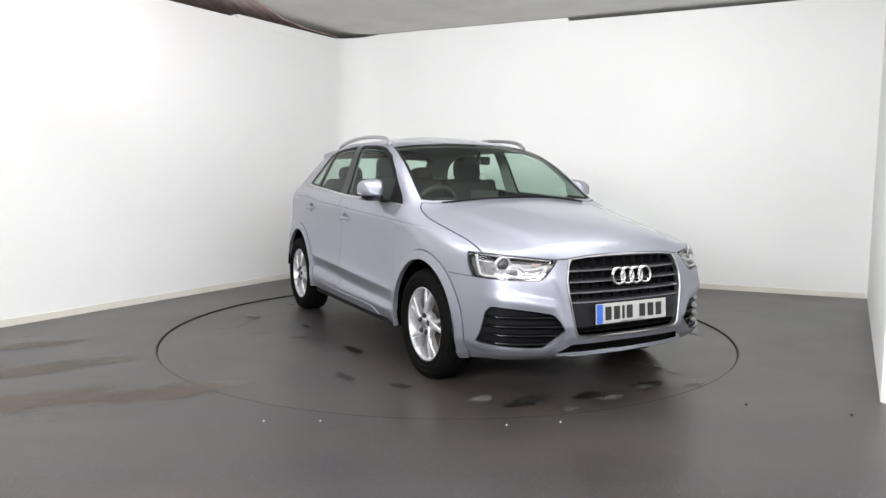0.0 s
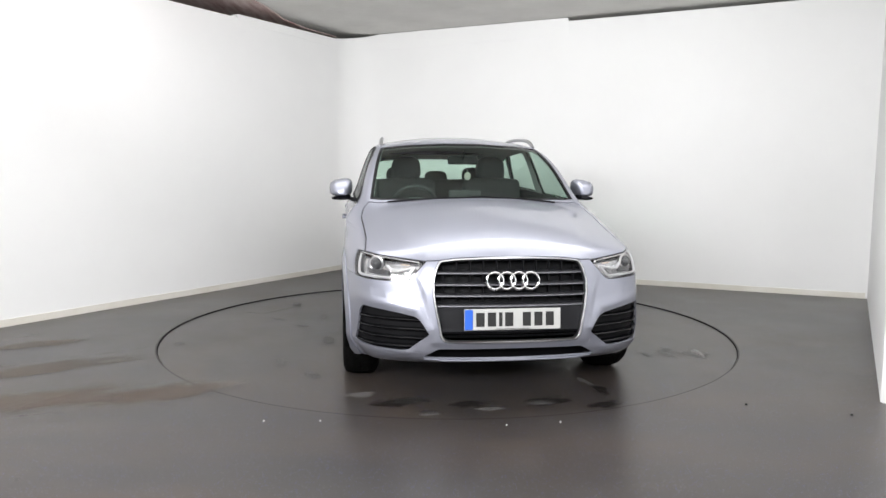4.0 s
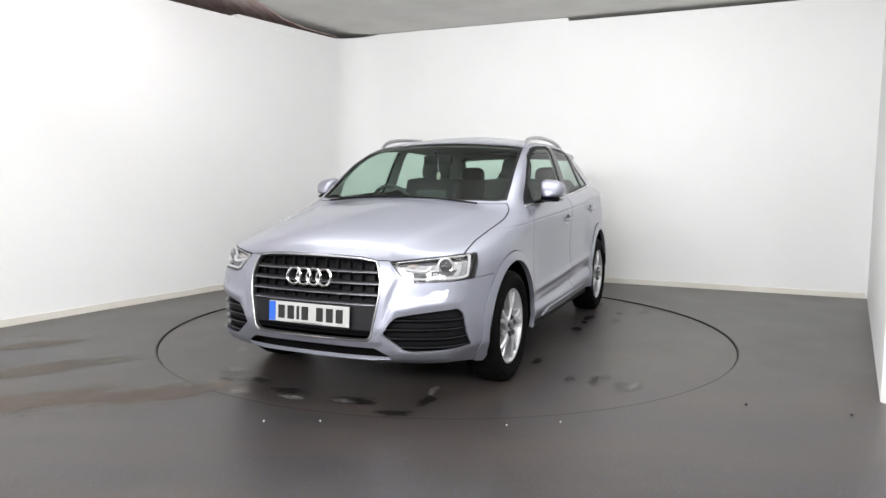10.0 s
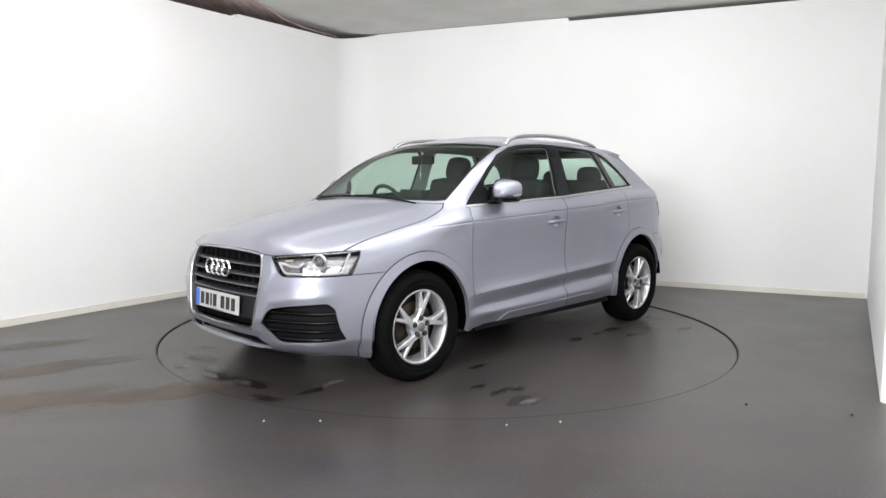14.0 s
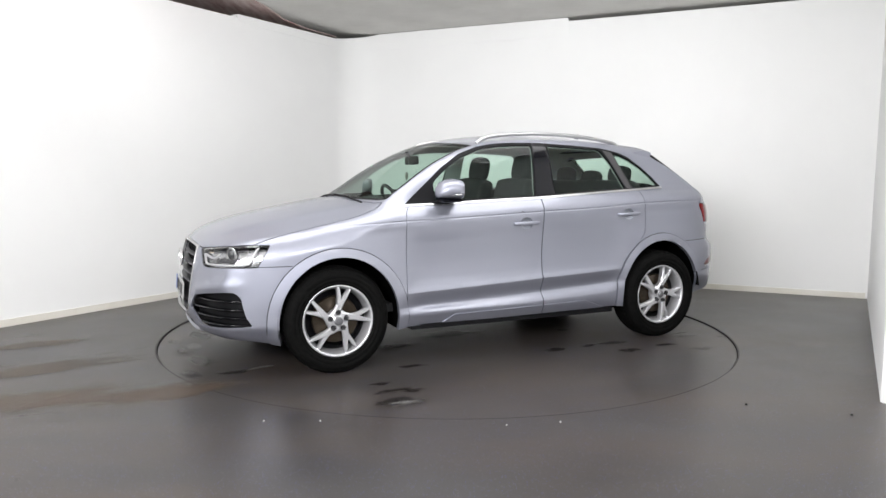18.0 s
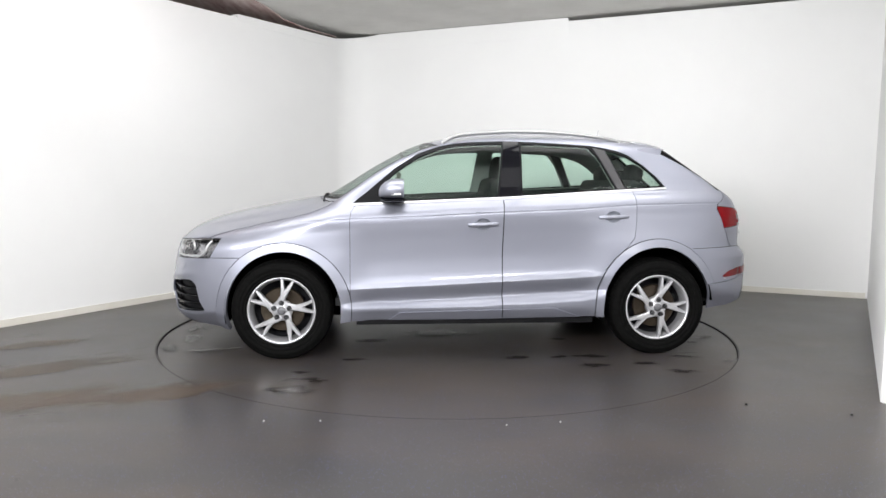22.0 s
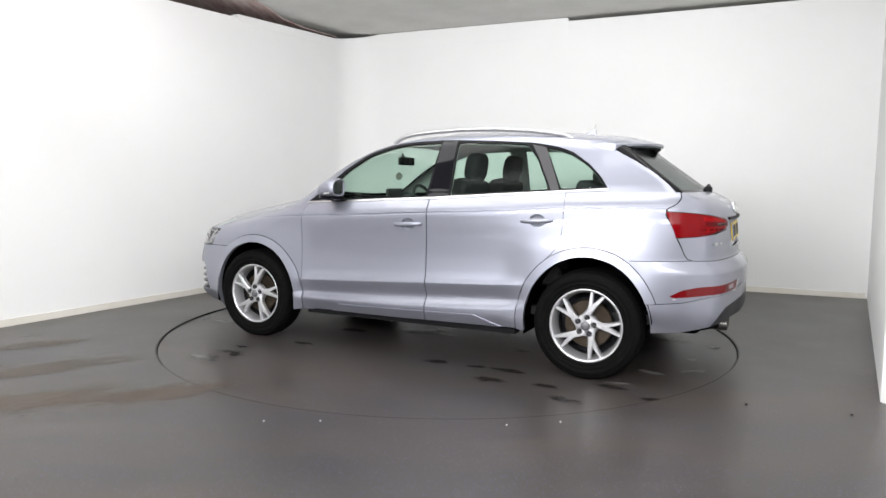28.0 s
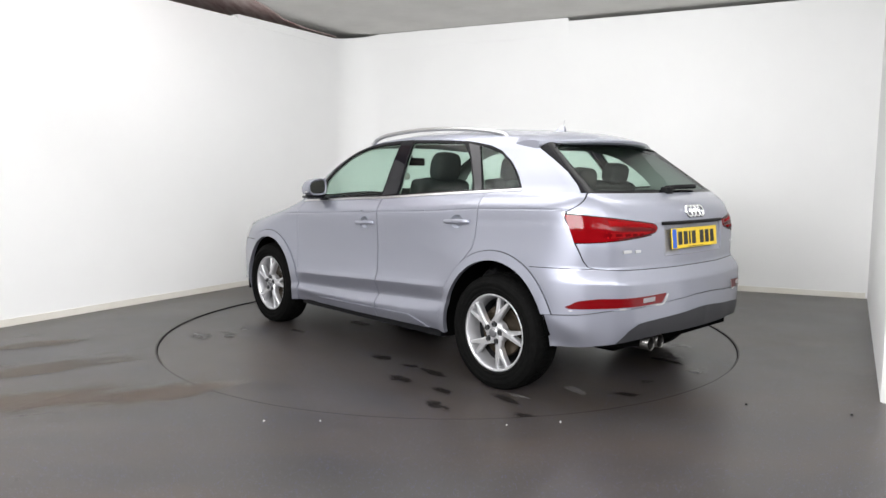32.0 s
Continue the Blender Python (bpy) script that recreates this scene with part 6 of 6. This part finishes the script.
marks("damp_mark", [(1.02, 1.43, 0.16, 0.055, 10), (1.08, 1.62, 0.18, 0.10, 5), (0.70, 0.98, 0.15, 0.05, 0), (-0.40, 0.98, 0.15, 0.07, 8), (-0.92, 0.98, 0.17, 0.07, -6), (-0.89, 1.22, 0.16, 0.07, 0), (-0.69, 0.99, 0.10, 0.05, 15),
      (-1.41, 1.40, 0.15, 0.06, -8), (-1.86, 1.17, 0.12, 0.07, 20), (-1.26, 1.20, 0.16, 0.06, 0), (1.03, 1.28, 0.10, 0.05, 0), (1.88, -0.53, 0.12, 0.22, 0), (1.96, -0.14, 0.10, 0.22, 0), (1.95, 0.30, 0.11, 0.22, 10),
      (2.05, 0.60, 0.08, 0.16, 15), (-1.57, 1.03, 0.2, 0.07, -12), (-1.77, -0.39, 0.2, 0.06, 0), (-2.0, 0.46, 0.14, 0.06, 30), (1.81, 0.66, 0.16, 0.07, 0), (0.61, 0.43, 0.2, 0.08, 0), (0.91, 1.48, 0.1, 0.05, 0),
      (0.35, -0.95, 0.2, 0.07, 0), (-0.6, -1.02, 0.16, 0.06, 0), (0.95, -1.25, 0.15, 0.06, 0), (-1.2, -1.3, 0.16, 0.07, 0), (0.1, 0.2, 0.35, 0.2, 0)],
      WET, turntable, "glossy damp mark on the disc", 0.0012)
# some of these pale patches paint in the wall's reflection on wet spots
marks("scuff", [(1.62, 0.62, 0.14, 0.05, 10), (1.74, -0.72, 0.08, 0.15, 20), (-1.75, 0.62, 0.15, 0.05, -15), (-1.62, -0.85, 0.12, 0.05, 10), (2.06, -0.05, 0.05, 0.13, 0), (1.99, 0.24, 0.05, 0.12, 0), (2.11, -0.38, 0.03, 0.1, 0), (-1.60, 0.95, 0.14, 0.03, 0), (-2.03, -0.25, 0.08, 0.03, 0), (1.05, 1.66, 0.12, 0.03, 0)],
      SCUFF_SHEEN, turntable, "pale scuff and painted wet sheen on the disc", 0.0045)
marks("wet_film", [(-1.73, -0.53, 0.13, 0.16, 10), (-2.05, -0.33, 0.07, 0.15, 0), (-1.94, 0.15, 0.05, 0.08, 0), (0.99, 1.68, 0.15, 0.05, 20), (1.88, -0.47, 0.10, 0.17, 0), (2.07, -0.38, 0.06, 0.10, 0), (2.05, -0.04, 0.06, 0.10, 0), (-0.82, 0.46, 0.12, 0.07, 0),
      (0.34, -2.05, 0.09, 0.07, 0), (-0.21, -1.18, 0.12, 0.05, 60), (-0.49, -1.39, 0.12, 0.05, 60), (1.30, -1.02, 0.12, 0.06, 30)],
      FILM, turntable, "thin glossy film of water on the disc", 0.0030)
# a bent dark scratch on the disc
bm = bmesh.new()
bend = [Vector(p) for p in ((-0.84, -1.74), (-0.745, -1.56), (-1.13, -1.26))]
side_of = [(b - a).normalized().orthogonal() * 0.004 for a, b in zip(bend, bend[1:])]
side_of = [side_of[0], (side_of[0] + side_of[1]) / 2, side_of[1]]
skin(bm, [[(*(p + n), 0.006) for p, n in zip(bend, side_of)], [(*(p - n), 0.006) for p, n in zip(bend, side_of)]])
part("scratch", bm, GAP, turntable, "thin dark bent scratch on the disc")
ground = bpy.data.objects["floor"]
marks("floor_scuff", [(-3.20, -0.41, 0.13, 0.05, 20), (-3.28, -0.52, 0.1, 0.03, 20), (-2.52, -1.03, 0.16, 0.012, 30), (-2.34, -0.93, 0.13, 0.014, 36), (-2.20, -0.80, 0.12, 0.012, 42), (-2.85, -1.29, 0.12, 0.04, 25), (-2.72, -1.17, 0.12, 0.012, 25),
      (-2.80, -0.22, 0.12, 0.012, 25), (-2.17, -2.22, 0.06, 0.03, 20), (-2.81, -0.55, 0.2, 0.008, 30), (-1.73, -2.97, 0.02, 0.012, 0)],
      SCUFF_SHEEN, ground, "pale scuff on the vinyl", FLOOR_Z + 0.001)
marks("floor_dirt", [(-2.16, -1.94, 0.85, 0.34, 22), (-1.6, -1.85, 0.6, 0.26, 30), (-2.5, -1.3, 0.7, 0.26, 30), (-3.0, -0.7, 0.6, 0.22, 30)],
      RUST, ground, "faint brown dirt on the vinyl", FLOOR_Z + 0.003)
for sx, sy in ((-0.633, -2.268), (0.575, -2.26), (-0.916, -2.274), (0.3, -2.31)):
    bm = bmesh.new()
    bmesh.ops.create_icosphere(bm, subdivisions=1, radius=0.0055, matrix=Matrix.Translation((sx, sy, FLOOR_Z + 0.003)))
    tagged(mesh_object("chip", bm, WHITE), "tiny pale chip lying on the floor", "debris", group="chips on the floor")
for sx, sy in ((1.631, -1.969), (2.112, -2.128)):
    bm = bmesh.new()
    bmesh.ops.create_icosphere(bm, subdivisions=1, radius=0.008, matrix=Matrix.Translation((sx, sy, FLOOR_Z + 0.003)))
    tagged(mesh_object("crumb", bm, INK), "tiny dark crumb lying on the floor", "debris", group="crumbs on the floor")
# flat dark ring added on the floor to paint in the groove round the disc
bm = bmesh.new()
n = 160
inner = [bm.verts.new(((DISC_RADIUS + 0.002) * math.cos(2 * math.pi * k / n), (DISC_RADIUS + 0.002) * math.sin(2 * math.pi * k / n), FLOOR_Z + 0.0008)) for k in range(n)]
outer = [bm.verts.new(((DISC_RADIUS + 0.009) * math.cos(2 * math.pi * k / n), (DISC_RADIUS + 0.009) * math.sin(2 * math.pi * k / n), FLOOR_Z + 0.0008)) for k in range(n)]
for k in range(n):
    bm.faces.new((inner[k], outer[k], outer[(k + 1) % n], inner[(k + 1) % n]))
part("worn_edge", bm, EDGE, ground, "flat dark ring drawn in for the groove round the disc")

# ---- what moves ----
TURN = [(0, -28.59), (3.5, -10.46), (7, 7.79), (10.5, 26.06), (14.5, 46.80), (18, 64.77), (22, 85.19), (25.5, 103.09), (28.5, 118.59), (32, 136.79)]
SET_BACK, SET_ASIDE = -0.1043, 0.0689


def motions():
    rows_car, rows_disc = [], []
    for k in range(33):
        a = -90 - float(curve(TURN)(k))
        turn = Matrix.Rotation(radians(a), 4, "Z")
        rows_disc.append((k, turn))
        rows_car.append((k, turn @ Matrix.Translation((SET_BACK, SET_ASIDE, 0.0))))
    walk(turntable, rows_disc)
    walk(car, rows_car)


motions()
